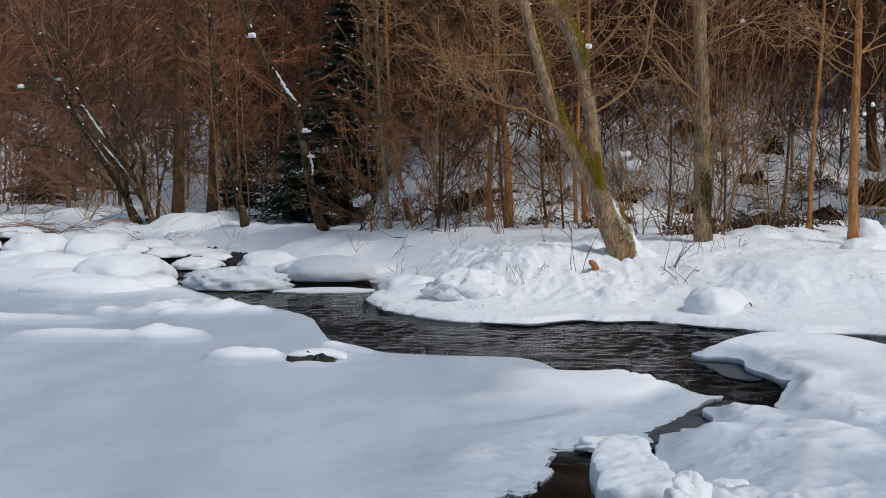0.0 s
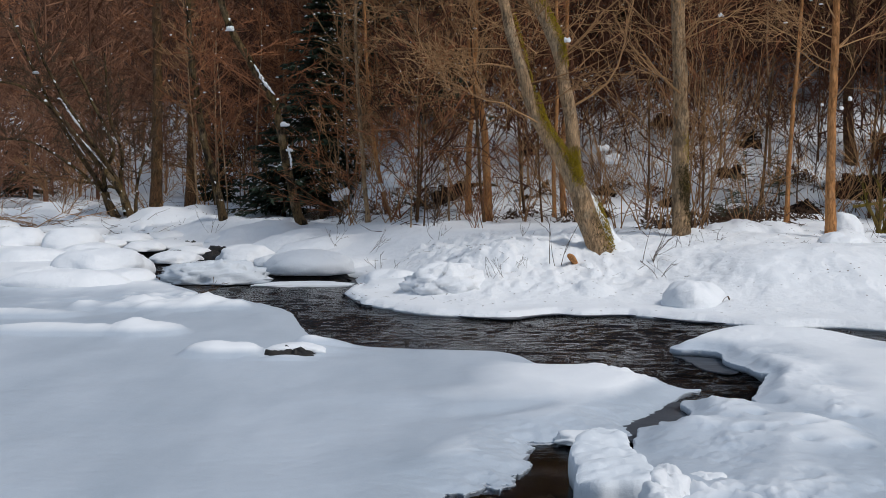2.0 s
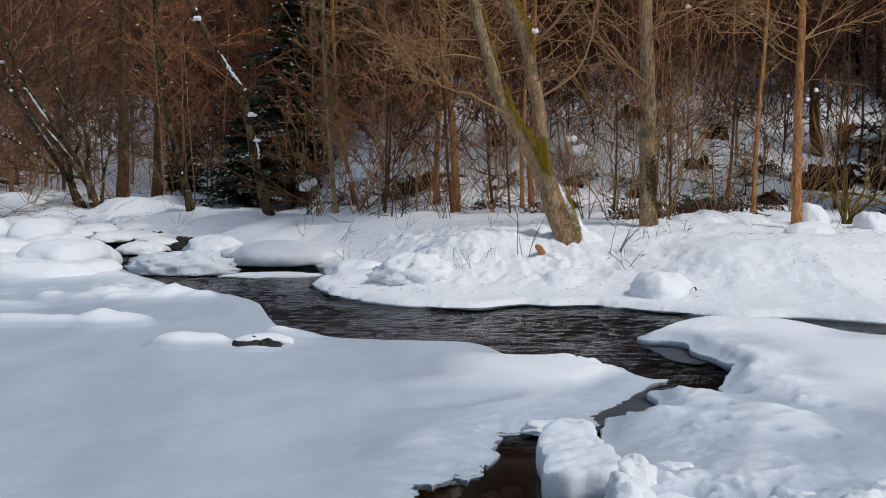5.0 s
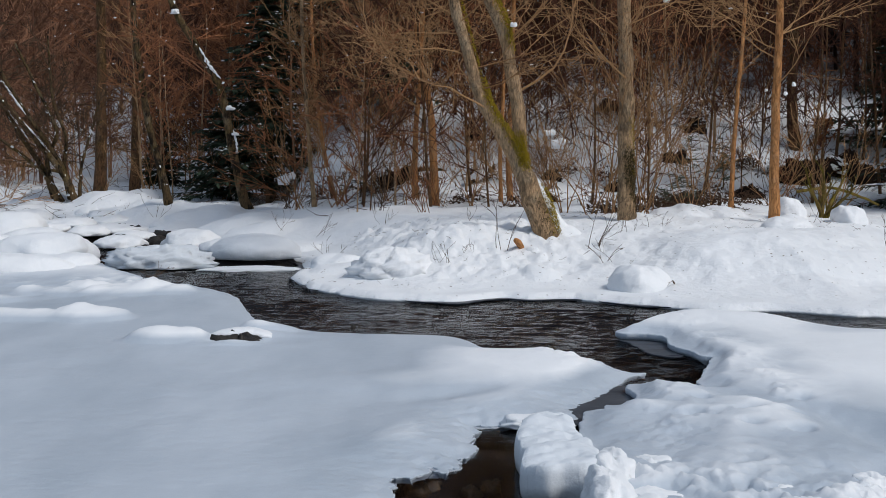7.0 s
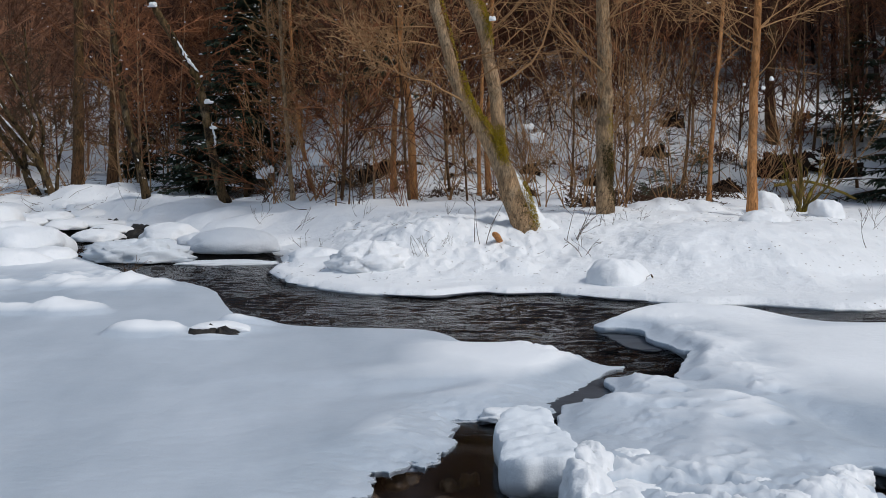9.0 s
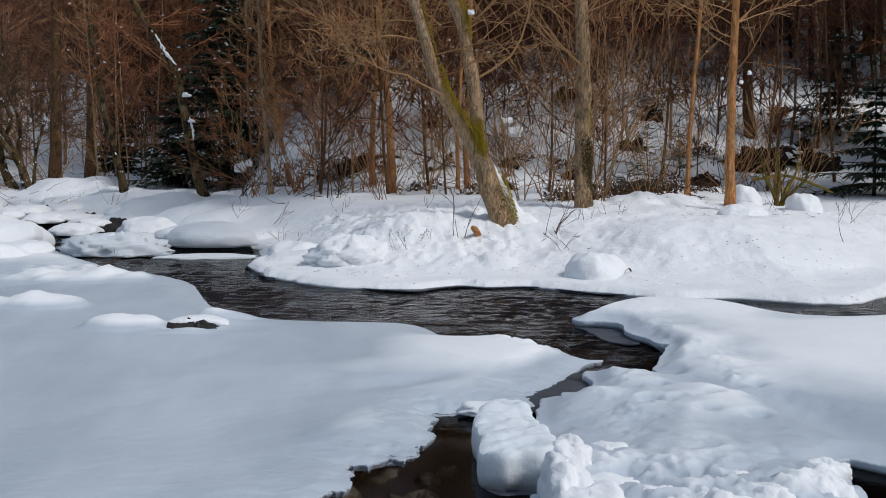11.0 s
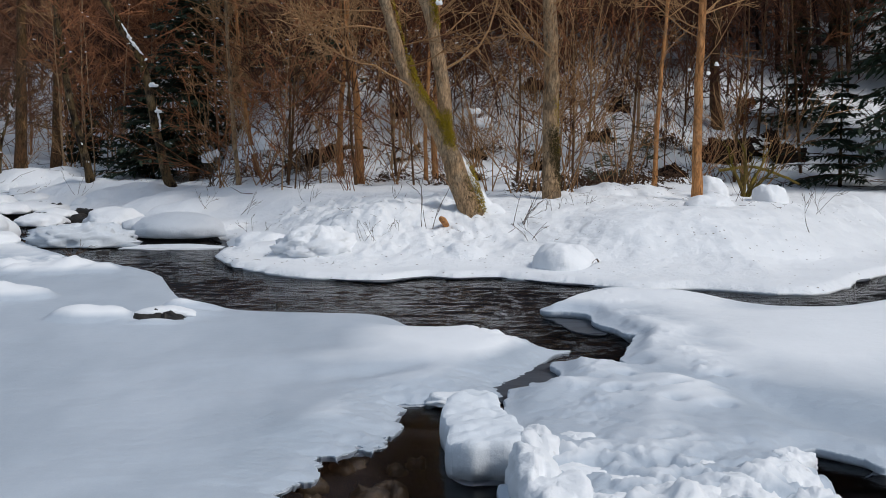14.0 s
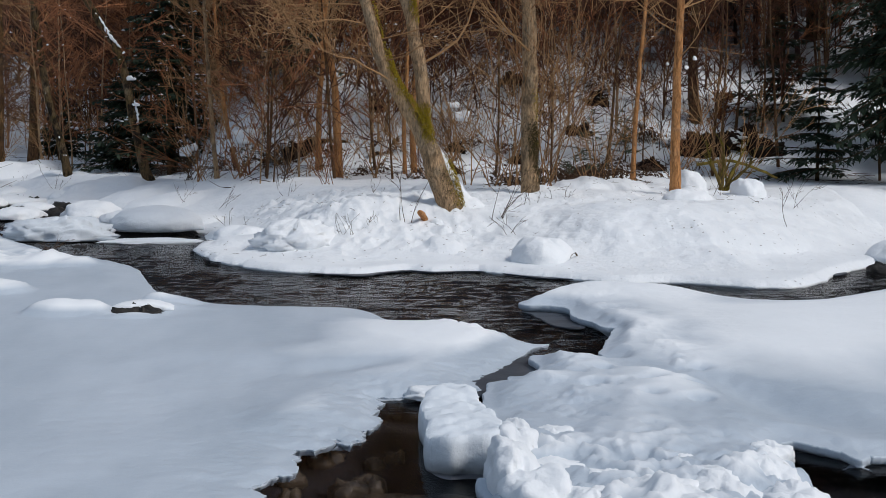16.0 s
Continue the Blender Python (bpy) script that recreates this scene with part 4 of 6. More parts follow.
tree("slim_tree", -2.80, 21.0, [([(0, 0, 0), (-0.07, 0, 0.8), (-0.14, 0, 1.92), (-0.21, 0, 3.03), (-0.23, 0, 4.68), (-0.2, 0, 7)], 0.045, 0.02)],
     BARK_GREY, TWIG, "slender pale-barked young tree", seed=22, limbs=26, start=0.15, reach=1.3, rise=0.6, thin=0.006, lim=0.011)
tree("slim_tree", -2.52, 22.0, [([(0, 0, 0), (-0.17, 0, 0.81), (-0.33, 0, 1.87), (-0.43, 0, 3.27), (-0.5, 0, 5.5)], 0.05, 0.02)],
     BARK_ORANGE, TWIG, "slender bent young tree", seed=23, limbs=20, start=0.15, reach=1.2, rise=0.6, thin=0.008)
tree("slope_tree", 7.17, 22.0, [([(0, 0, 0), (-0.08, 0, 1.0), (-0.05, 0, 2.39), (0.1, 0, 7)], 0.11, 0.06)],
     BARK_BROWN, TWIG, "grey-brown tree on the snowy slope", seed=24, limbs=20, start=0.3, reach=1.8, thin=0.008)

# ---- spruces ----
for sx, sy, h, reach, seed, lab in ((-4.4, 25.0, 5.9, 1.85, 1, "dark green spruce dusted with snow"), (-3.7, 27.2, 6.6, 1.8, 54, "black-green spruce in the thicket"), (-5.5, 25.6, 2.6, 1.5, 11, "small dark spruce beside a larger one"), (10.0, 18.8, 9.0, 2.0, 2, "large dark spruce with drooping boughs"),
                                    (-17.9, 38, 2.4, 1.5, 4, "low spruce at the wood's edge"),
                                    (-2.15, 33, 5.5, 1.6, 5, "dark spruce on the slope"), (11.6, 20.5, 9.0, 2.0, 8, "large dark spruce on the slope"), (9.0, 21.9, 2.2, 1.3, 9, "low dark spruce boughs above the snow"), (-1.55, 23.8, 7.0, 1.5, 31, "black-green spruce in the thicket"), (6.2, 29.0, 7.5, 1.8, 32, "black-green spruce in the thicket"), (2.5, 27.0, 8.0, 1.7, 33, "black-green spruce in the thicket"), (12.2, 23.5, 8.5, 1.9, 6, "dark spruce on the slope"), (9.9, 24.6, 12.0, 3.0, 41, "tall dark spruce with a bare lower trunk"), (11.3, 25.6, 12.0, 3.2, 42, "tall dark spruce with a bare lower trunk"), (12.6, 24.6, 12.0, 3.0, 43, "tall dark spruce with a bare lower trunk"), (8.3, 27.5, 12.0, 3.0, 44, "tall dark spruce with a bare lower trunk"), (8.75, 19.6, 2.2, 1.3, 35, "low spruce with drooping snowy boughs"), (-3.1, 27.0, 6.5, 1.7, 51, "black-green spruce in the thicket"), (-0.5, 25.5, 6.5, 1.4, 52, "black-green spruce in the thicket"), (4.6, 27.5, 8.0, 1.7, 53, "black-green spruce in the thicket"), (-8.7, 31.0, 2.4, 0.9, 7, "dark young spruce beside tree trunks")):
    T, B, v_, f_, sv_, sf_ = spruce_meshes(seed, h, reach, bare=0.26 if h > 10 else 0.08, droop=0.25 if h > 6.5 else 0.12, whorls=int(14 + 3 * h) if h > 2.2 else int(6 + 3 * h), per=8 if h > 2.2 else 6, wide=1.0 if h > 2.2 else 0.7)
    ob = thing("spruce", (sx, sy, spot(sx, sy)), lab, "spruce")
    part("trunk", T.data("trunk", BARK_DARK), ob)
    tagged(part("branch_framework", B.data("branch_framework", TWIG_DARK), ob), kind="stuff")
    tagged(part("needles", mesh_data("needles", v_, f_, NEEDLE, False), ob), kind="stuff")
    if sv_:
        tagged(part("snow_dusting", mesh_data("snow_dusting", sv_, sf_, SNOW), ob, "patches of snow on the boughs"), kind="stuff")



def small_fir(x, y, height, reach, seed, label):
    """A thin young fir: few level boughs with side twigs, set with short needles."""
    rng = random.Random(seed)
    ob = thing("fir_sapling", (x, y, spot(x, y)), label, "fir", "fir saplings")
    T = Tubes()
    T.tube([Vector((0.02 * math.sin(k), 0, -0.1 + (height + 0.1) * k / 7)) for k in range(8)], trunk_radii(0.016, 0.004, 8, 0.1), 6)
    part("trunk", T.data("trunk", BARK_DARK), ob)
    v, f = [], []
    B = Tubes()

    def needled(a, c):
        n = max(int((c - a).length / 0.012), 2)
        ax = (c - a).normalized()
        for i in range(n):
            o = a.lerp(c, (i + rng.random()) / n)
            for q in range(2):
                tip = (ax * 0.7 + shake(rng, 1.0)).normalized() * rng.uniform(0.022, 0.042)
                w = tip.cross(shake(rng, 1)).normalized() * 0.005
                b0 = len(v)
                for pt in (o - w, o + w, o + tip):
                    v.append((pt.x, pt.y, pt.z))
                f.append((b0, b0 + 1, b0 + 2))

    for k in range(int(24 * height) + 8):
        t = 0.10 + 0.9 * rng.random()
        w = rng.uniform(0, 6.28)
        L = (reach * (1 - t) ** 0.8 + 0.05) * rng.uniform(0.6, 1.1)
        d = Vector((math.cos(w), math.sin(w), rng.uniform(-0.15, 0.35)))
        p = Vector((0, 0, t * height))
        pts = [p, p + d * L * 0.5 + Vector((0, 0, -0.03 * L)), p + d * L + Vector((0, 0, 0.10 * L))]
        B.tube(pts, [0.006, 0.004, 0.002], 3, False)
        needled(pts[0].lerp(pts[1], 0.3), pts[1])
        needled(pts[1], pts[2])
        for q in range(int(L * 9)):
            o = pts[1].lerp(pts[2] if q % 2 else pts[0], rng.uniform(0.0, 0.7))
            sd = d.cross(Vector((0, 0, 1))).normalized() * rng.choice((-1, 1))
            e = o + (sd * 0.8 + d * 0.7 + Vector((0, 0, rng.uniform(-0.1, 0.15)))) * L * rng.uniform(0.15, 0.34)
            B.tube([o, e], [0.003, 0.0015], 3, False)
            needled(o, e)
    tagged(part("branch_framework", B.data("branch_framework", TWIG_DARK), ob), kind="stuff")
    tagged(part("needles", mesh_data("needles", v, f, NEEDLE_PALE, False), ob), kind="stuff")


for sx, sy, h, reach, seed in ((4.20, 18.5, 1.25, 0.48, 3), (5.30, 20.6, 1.25, 0.55, 4), (3.80, 18.2, 0.5, 0.55, 5), (-1.9, 21.2, 0.9, 0.5, 6)):
    small_fir(sx, sy, h, reach, seed, "thin young fir growing out of the snow")

# slender trees in front of the spruces
for k, (sx, sy, h, r0) in enumerate(((-3.7, 24.4, 6.0, 0.03), (-7.4, 26.4, 5.5, 0.03), (-8.2, 27.6, 6.0, 0.035), (-6.9, 25.6, 5.0, 0.022), (-3.2, 25.6, 6.0, 0.03))):
    T, C = sapling_tubes(340 + k, h, r0, 26, 1.3, (4, 4), 0.55, 0.007, 0.12, 0.08, True)
    ob = thing("slim_tree", (sx, sy, spot(sx, sy)), "slender bare tree before dark spruces", "tree", "slender trees")
    part("trunk", T.data("trunk", BARK_GREY), ob)
    part("crown", C.data("crown", (TWIG, TWIG_RED)[k % 2]), ob)

# ---- young trees and thicket ----
SAPLINGS = []
for k in range(6):
    SAPLINGS.append(sapling_tubes(100 + k, height=(4.5, 6, 5, 7, 3.5, 5.5)[k], r0=(0.018, 0.024, 0.02, 0.03, 0.014, 0.022)[k],
                                  limbs=(22, 28, 24, 30, 18, 26)[k], reach=1.6, rise=0.7, kids=(4, 4), thin=0.0085))
rng = random.Random(5)
protos = {}
for k in range(130):
    x_ = rng.uniform(-9, 11)
    y_ = rng.uniform(18.6, 29) if x_ > -2 else rng.uniform(28.5, 38)
    i = rng.randrange(6)
    tw = rng.choice((0, 1, 1))
    z_ = spot(x_, y_)
    if (i, tw) not in protos:
        ob = thing("young_tree", (x_, y_, z_), "thin bare young tree in the thicket", "tree", "young trees on the slope")
        part("trunk", SAPLINGS[i][0].data("trunk", (BARK_GREY, BARK_BROWN)[tw]), ob)
        part("crown", SAPLINGS[i][1].data("crown", (TWIG_RED, TWIG_BRUSH)[tw]), ob)
        protos[(i, tw)] = ob
    else:
        copy_thing(protos[(i, tw)], pose(x_, y_ * DEEP, z_, 0, 0, rng.uniform(0, 360)))


def forest(name, seeds, count, area, mat, label, smin=0.8, smax=1.5, height=8.0, thin=0.010, start=0.22, limbs=44, r0=0.07, lean=0.08):
    """A far wood: many bare crowns joined into one mass."""
    rng = random.Random(seeds)
    pieces = []
    for k in range(5):
        T, C = sapling_tubes(seeds * 10 + k, height=height, r0=r0, limbs=limbs, reach=2.3, kids=(4, 7), rise=0.6, thin=thin, start=start, lean=lean)
        v = np.array(T.v + C.v)
        f = [q for q in T.f] + [tuple(i + len(T.v) for i in q) for q in C.f]
        pieces.append((v, np.array([q for q in f if len(q) == 4]), np.array([q for q in f if len(q) == 3])))
    V, F, F3, n = [], [], [], 0
    for k in range(count):
        x_, y_ = area(rng)
        v, f, f3 = pieces[k % 5]
        a, sc = rng.uniform(0, 6.28), rng.uniform(smin, smax)
        c, s_ = math.cos(a) * sc, math.sin(a) * sc
        V.append(np.stack([v[:, 0] * c - v[:, 1] * s_ + x_, v[:, 0] * s_ + v[:, 1] * c + y_ * DEEP, v[:, 2] * sc + spot(x_, y_)], 1))
        F.extend((f + n).tolist())
        F3.extend((f3 + n).tolist())
        n += len(v)
    me = bpy.data.meshes.new(name)
    me.from_pydata(np.vstack(V).tolist(), [], F + F3)
    me.materials.append(mat)
    return tagged(new(name, me), label, "woodland", kind="stuff")


def slope_area(rng):
    y_ = rng.uniform(23.5, 46)
    return rng.uniform(-0.12 * y_, 0.46 * y_), y_


def valley_area(rng):
    y_ = rng.uniform(33, 58)
    return rng.uniform(-0.58 * y_, -0.12 * y_), y_


forest("woodland", 3, 150, slope_area, TWIG_FAR, "bare woodland covering the slope, coloured near black with its depth shade", limbs=30, thin=0.015, start=0.26, r0=0.04)
forest("woodland", 4, 85, valley_area, TWIG_VALLEY, "bare brown woodland across the valley, paled for haze", limbs=32, thin=0.016, start=0.2, r0=0.04)


def brush_area(rng):
    x_ = rng.uniform(-4.0, 12.0)
    return x_, rng.uniform(21.3 if x_ < 3.5 else 23.2, 31.0) if x_ > -1 else rng.uniform(28.5, 32.0)


def gap_area(rng):
    return rng.uniform(-6.0, 0.3), rng.uniform(28.0, 34.5)


forest("brushwood", 8, 12, gap_area, TWIG_RED, "red-brown saplings crowding the slope", 0.7, 1.2, height=6.5, thin=0.011, start=0.08, limbs=30, r0=0.035)
def near_gap_area(rng):
    return rng.uniform(-3.5, -0.4), rng.uniform(24.5, 28.5)


def valley_edge_area(rng):
    y_ = rng.uniform(37, 44)
    return rng.uniform(-0.46 * y_, -0.16 * y_), y_


forest("brushwood", 9, 9, near_gap_area, TWIG_RED, "red-brown brush before the spruces", 0.6, 1.1, height=4.2, thin=0.008, start=0.06, limbs=20, r0=0.02)
forest("brushwood", 10, 14, valley_edge_area, TWIG, "brown brush along the edge of the valley wood", 0.6, 1.1, height=4.0, thin=0.011, start=0.05, limbs=20, r0=0.022)
def valley_low_area(rng):
    y_ = rng.uniform(33, 42)
    return rng.uniform(-0.50 * y_, -0.10 * y_), y_


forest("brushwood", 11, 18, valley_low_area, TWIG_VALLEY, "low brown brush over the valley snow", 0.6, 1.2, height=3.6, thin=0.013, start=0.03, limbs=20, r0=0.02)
def thicket_area(rng):
    return rng.uniform(-3.4, 0.3), rng.uniform(20.8, 25.0)


def slope_low_area(rng):
    return rng.uniform(1.0, 9.0), rng.uniform(20.2, 25.5)


forest("brushwood", 12, 9, thicket_area, TWIG_RED, "tangled red-brown thicket at the slope's foot", 0.5, 1.1, height=2.6, thin=0.006, start=0.02, limbs=16, r0=0.014, lean=0.4)
def valley_west_area(rng):
    y_ = rng.uniform(30, 37)
    return rng.uniform(-0.54 * y_, -0.40 * y_), y_


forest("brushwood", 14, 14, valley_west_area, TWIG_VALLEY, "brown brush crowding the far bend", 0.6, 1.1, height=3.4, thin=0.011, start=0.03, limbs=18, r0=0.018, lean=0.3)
forest("brushwood", 13, 30, slope_low_area, TWIG_BRUSH, "crooked brown brush on the lower slope", 0.4, 1.0, height=2.6, thin=0.006, start=0.02, limbs=14, r0=0.012, lean=0.45)
forest("brushwood", 6, 56, brush_area, TWIG_BRUSH, "dense red-brown brush on the slope", 0.7, 1.3, height=3.6, thin=0.010, start=0.15, limbs=18, r0=0.018, lean=0.25)
forest("brushwood", 7, 24, brush_area, TWIG_RED, "dense tan brush on the slope", 0.7, 1.4, height=3.8, thin=0.009, start=0.15, limbs=16, r0=0.016, lean=0.25)


def beech(x, y, height, leaves, label, seed, low=0.25, width=1.0):
    """A young beech that has kept its dry leaves."""
    rng = random.Random(seed)
    T, C = sapling_tubes(seed, height, 0.05, 30, width * 1.4, (4, 4), 0.4, 0.006, low, 0.04, True)
    ob = thing("beech", (x, y, spot(x, y)), label, "tree")
    part("trunk", T.data("trunk", BARK_GREY), ob)
    part("crown", C.data("crown", TWIG_RED), ob)
    v, f = [], []
    for k in range(leaves):
        p = Vector(C.v[rng.randrange(len(C.v))]) + shake(rng, 0.05)
        a, b_ = shake(rng, 1).normalized() * rng.uniform(0.03, 0.055), shake(rng, 1).normalized() * rng.uniform(0.02, 0.035)
        o = len(v)
        for q in (p - a, p - b_ * 0.8 - a * 0.2, p + a + Vector((0, 0, -0.02)), p + b_ * 0.8):
            v.append((q.x, q.y, q.z))
        f.append((o, o + 1, o + 2, o + 3))
    tagged(part("leaves", mesh_data("leaves", v, f, DEAD_LEAF, False), ob, "dry orange-brown leaves"), kind="stuff")
    return ob


beech(-3.6, 29.5, 7.5, 4200, "young beech holding dry orange leaves", 301, 0.3, 1.2)
beech(-2.9, 31.5, 7.0, 3200, "young beech holding dry orange leaves", 302, 0.2, 1.3)
beech(-19.0, 36.0, 6.5, 2500, "young beech holding dry orange leaves", 303, 0.3, 1.2)
beech(4.5, 27.0, 6.0, 1500, "young beech with few dry leaves", 304, 0.3, 1.2)
beech(7.18, 20.3, 1.5, 420, "thin beech sapling with a tuft of orange leaves", 305, 0.6, 0.3)


# ---- snow-capped boulders in the river and on the bank ----
def pillow(rng_seed, rx, ry, h, base=0.0, lip=0.25, rough=0.10, rings=11, sides=34, fine=0.0):
    """A dome of snow: bulging side, rounded top, hollow lip at the foot."""
    v, f = [], []
    o1, o2 = rng_seed * 7.31, rng_seed * 3.17
    for i in range(rings + 1):
        t = i / rings
        a = -0.5 * lip * math.pi + t * (0.5 + 0.5 * lip) * math.pi
        rr, zz = max(math.cos(a), 0.0) ** 0.8, (math.sin(a) + math.sin(0.5 * lip * math.pi)) / (1 + math.sin(0.5 * lip * math.pi))
        for k in range(sides):
            w = 2 * math.pi * k / sides
            cx, cy = math.cos(w), math.sin(w)
            q = Vector((cx * rr * 1.3 + o1, cy * rr * 1.3 + o2, zz * 1.2))
            d = 1 + rough * 2.2 * noise.noise(q) + rough * noise.noise(q * 2.3) + fine * noise.noise(q * 6.0) + 0.6 * fine * noise.noise(q * 13.0)
            v.append((cx * rr * rx * d, cy * rr * ry * DEEP * d, base + zz * h * (1 + 0.8 * (d - 1))))
    for i in range(rings):
        for k in range(sides):
            k2 = (k + 1) % sides
            f.append((i * sides + k, i * sides + k2, (i + 1) * sides + k2, (i + 1) * sides + k))
    f.append(tuple(reversed(range(sides))))
    f.append(tuple(range(rings * sides, (rings + 1) * sides)))
    return v, f


def boulder(x, y, z, rx, ry, h, gap, label, seed, rough=0.10, fine=0.02, turn=0.0, mat=None, rock_scale=0.97, group="snow-capped boulders", rock_h=None):
    ob = thing("snowy_boulder", (x, y, z), label, "boulder", group, turn=turn)
    v, f = pillow(seed + 50, rx * rock_scale, ry * rock_scale, h * 0.55 + gap if rock_h is None else rock_h, -0.14, 0.15, 0.12, 8, 24, 0.12)
    part("rock", mesh_data("rock", v, f, ROCK), ob)
    v, f = pillow(seed, rx, ry, h, gap - 0.03, 0.13, rough, 14, 48, fine)
    part("snow_cap", mesh_data("snow_cap", v, f, mat or SNOW), ob, "thick white snow cap")
    return ob


boulder(-3.12, 16.30, 0.0, 0.72, 0.40, 0.36, 0.13, "large dark boulder under a thick snow pillow", 1, 0.05, rock_h=0.30, rock_scale=0.95)
boulder(-3.0, 15.55, 0.0, 0.85, 0.16, 0.07, 0.02, "flat ledge of ice before a boulder", 101, 0.1, 0.05, rock_scale=0.7)
boulder(-4.42, 15.65, 0.0, 0.78, 0.22, 0.32, 0.05, "river boulder coated in rough grey ice", 2, 0.13, 0.22, mat=ICE_BLOCK)
boulder(-4.70, 18.6, 0.0, 0.56, 0.5, 0.32, 0.03, "boulder wholly covered by smooth snow", 3)
boulder(-8.45, 20.1, 0.0, 0.62, 0.5, 0.46, 0.10, "dark boulder with a round snow cap", 4, 0.06)
boulder(-9.95, 20.9, 0.02, 0.70, 0.5, 0.40, 0.07, "low boulder under a wide snow cap", 5)
boulder(-6.55, 16.7, 0.02, 0.78, 0.4, 0.42, 0.03, "boulder wholly covered by smooth snow", 6)
boulder(-8.4, 17.9, 0.02, 0.95, 0.45, 0.36, 0.02, "boulder wholly covered by smooth snow", 7, 0.07)
boulder(-6.25, 14.75, 0.05, 1.0, 0.32, 0.30, 0.0, "flat boulder under a broad snow pillow", 8, 0.06)
boulder(-5.55, 15.15, 0.05, 0.36, 0.3, 0.18, 0.10, "small dark rock with a snow cap", 9)
boulder(-8.65, 24.6, 0.0, 0.30, 0.3, 0.26, 0.10, "small dark rock with a snow cap", 10)
boulder(-7.05, 21.4, 0.0, 0.75, 0.5, 0.16, 0.07, "flat dark rock with a snow slab", 11, 0.08)
boulder(-6.2, 20.2, 0.0, 0.45, 0.35, 0.16, 0.04, "flat rock with a snow slab", 12)
boulder(-10.9, 24.6, 0.0, 0.5, 0.4, 0.24, 0.04, "small rock with a round snow cap", 13)
boulder(-5.3, 17.5, 0.0, 0.55, 0.3, 0.13, 0.02, "flat snow-covered ice floe on a rock", 14)
boulder(-3.9, 18.0, 0.02, 0.5, 0.4, 0.22, 0.03, "boulder wholly covered by smooth snow", 15)
boulder(-9.2, 22.8, 0.0, 0.8, 0.4, 0.16, 0.03, "flat rock with a snow slab", 16)
boulder(-7.6, 23.2, 0.0, 0.5, 0.4, 0.22, 0.04, "small rock with a round snow cap", 17)
boulder(-12.6, 22.6, 0.05, 1.0, 0.6, 0.26, 0.02, "boulder wholly covered by smooth snow", 18)
boulder(-10.9, 19.2, 0.05, 1.0, 0.6, 0.28, 0.02, "boulder wholly covered by smooth snow", 19)
boulder(2.30, 13.0, 0.02, 0.40, 0.36, 0.46, -0.05, "round boulder hidden under wind-packed snow on the bank", 20, 0.07, 0.04, rock_scale=0.85)
boulder(-0.80, 14.10, 0.10, 0.60, 0.42, 0.36, 0.03, "dark boulder under crusted snow on the bank", 21, 0.13, 0.16)
boulder(-1.7, 15.2, 0.08, 0.40, 0.35, 0.2, 0.03, "boulder hidden under snow on the bank", 22)
boulder(5.36, 16.7, 0.62, 0.28, 0.26, 0.40, 0.02, "tree stump hidden under a round snow cap", 23, 0.08, group="snow-capped stumps")
boulder(6.15, 16.3, 0.50, 0.26, 0.26, 0.40, 0.05, "tree stump hidden under a tall snow cap", 24, 0.12, group="snow-capped stumps")
boulder(4.85, 15.4, 0.62, 0.30, 0.28, 0.18, 0.03, "low rock under snow on the bank", 25)
hole_rock = thing("snowy_boulder", (-2.06, 9.95, 0.0), "dark rock in an ice hole under thin snow", "boulder", "snow-capped boulders")
v, f = pillow(79, 0.29, 0.15, 0.25, -0.15, 0.05, 0.14, 10, 36, 0.22)
part("rock", mesh_data("rock", v, f, ROCK), hole_rock)
v, f = pillow(26, 0.36, 0.12, 0.075, 0.075, 0.3, 0.10, 10, 56, 0.08)
part("snow_cap", mesh_data("snow_cap", [(a, b_ + 0.17, c - 0.5 * a * a) for a, b_, c in v], f, SNOW), hole_rock, "thin snow cap")
boulder(-2.72, 9.98, 0.05, 0.30, 0.18, 0.10, 0.01, "low rock frozen into the ice under snow", 27)
boulder(7.35, 13.3, 0.0, 0.7, 0.4, 0.26, 0.07, "dark wet rock with snow at the water", 28, 0.1)
for k, (bx, by, rx_, ry_, h_) in enumerate(((-5.9, 18.5, 0.45, 0.35, 0.2), (-7.6, 18.8, 0.6, 0.45, 0.26), (-9.3, 18.6, 0.5, 0.4, 0.2), (-7.4, 16.2, 0.5, 0.4, 0.18), (-9.6, 16.4, 0.8, 0.5, 0.2),
                                            (-10.6, 22.4, 0.55, 0.45, 0.24), (-6.0, 22.0, 0.4, 0.3, 0.2), (-8.0, 21.9, 0.5, 0.4, 0.2), (-11.8, 20.6, 0.7, 0.5, 0.25), (-5.0, 20.0, 0.4, 0.3, 0.18), (-9.7, 23.9, 0.5, 0.4, 0.22),
                                            (-12.2, 24.6, 0.6, 0.4, 0.24), (-8.9, 19.4, 0.3, 0.25, 0.16), (-7.9, 20.6, 0.35, 0.3, 0.18), (-6.9, 19.6, 0.4, 0.3, 0.17), (-9.0, 21.7, 0.4, 0.3, 0.2), (-11.4, 23.4, 0.4, 0.3, 0.2), (-8.1, 24.0, 0.35, 0.25, 0.16), (-13.6, 25.4, 0.6, 0.4, 0.22), (-4.9, 16.8, 0.35, 0.25, 0.14))):
    boulder(bx, by, 0.02, rx_, ry_, h_, 0.05 + 0.05 * (k % 3), "rounded river boulder under a snow cap", 80 + k, 0.09, 0.03)
boulder(-1.55, 22.6, 0.7, 0.4, 0.3, 0.3, 0.02, "rock hidden under snow among the shrubs", 29)


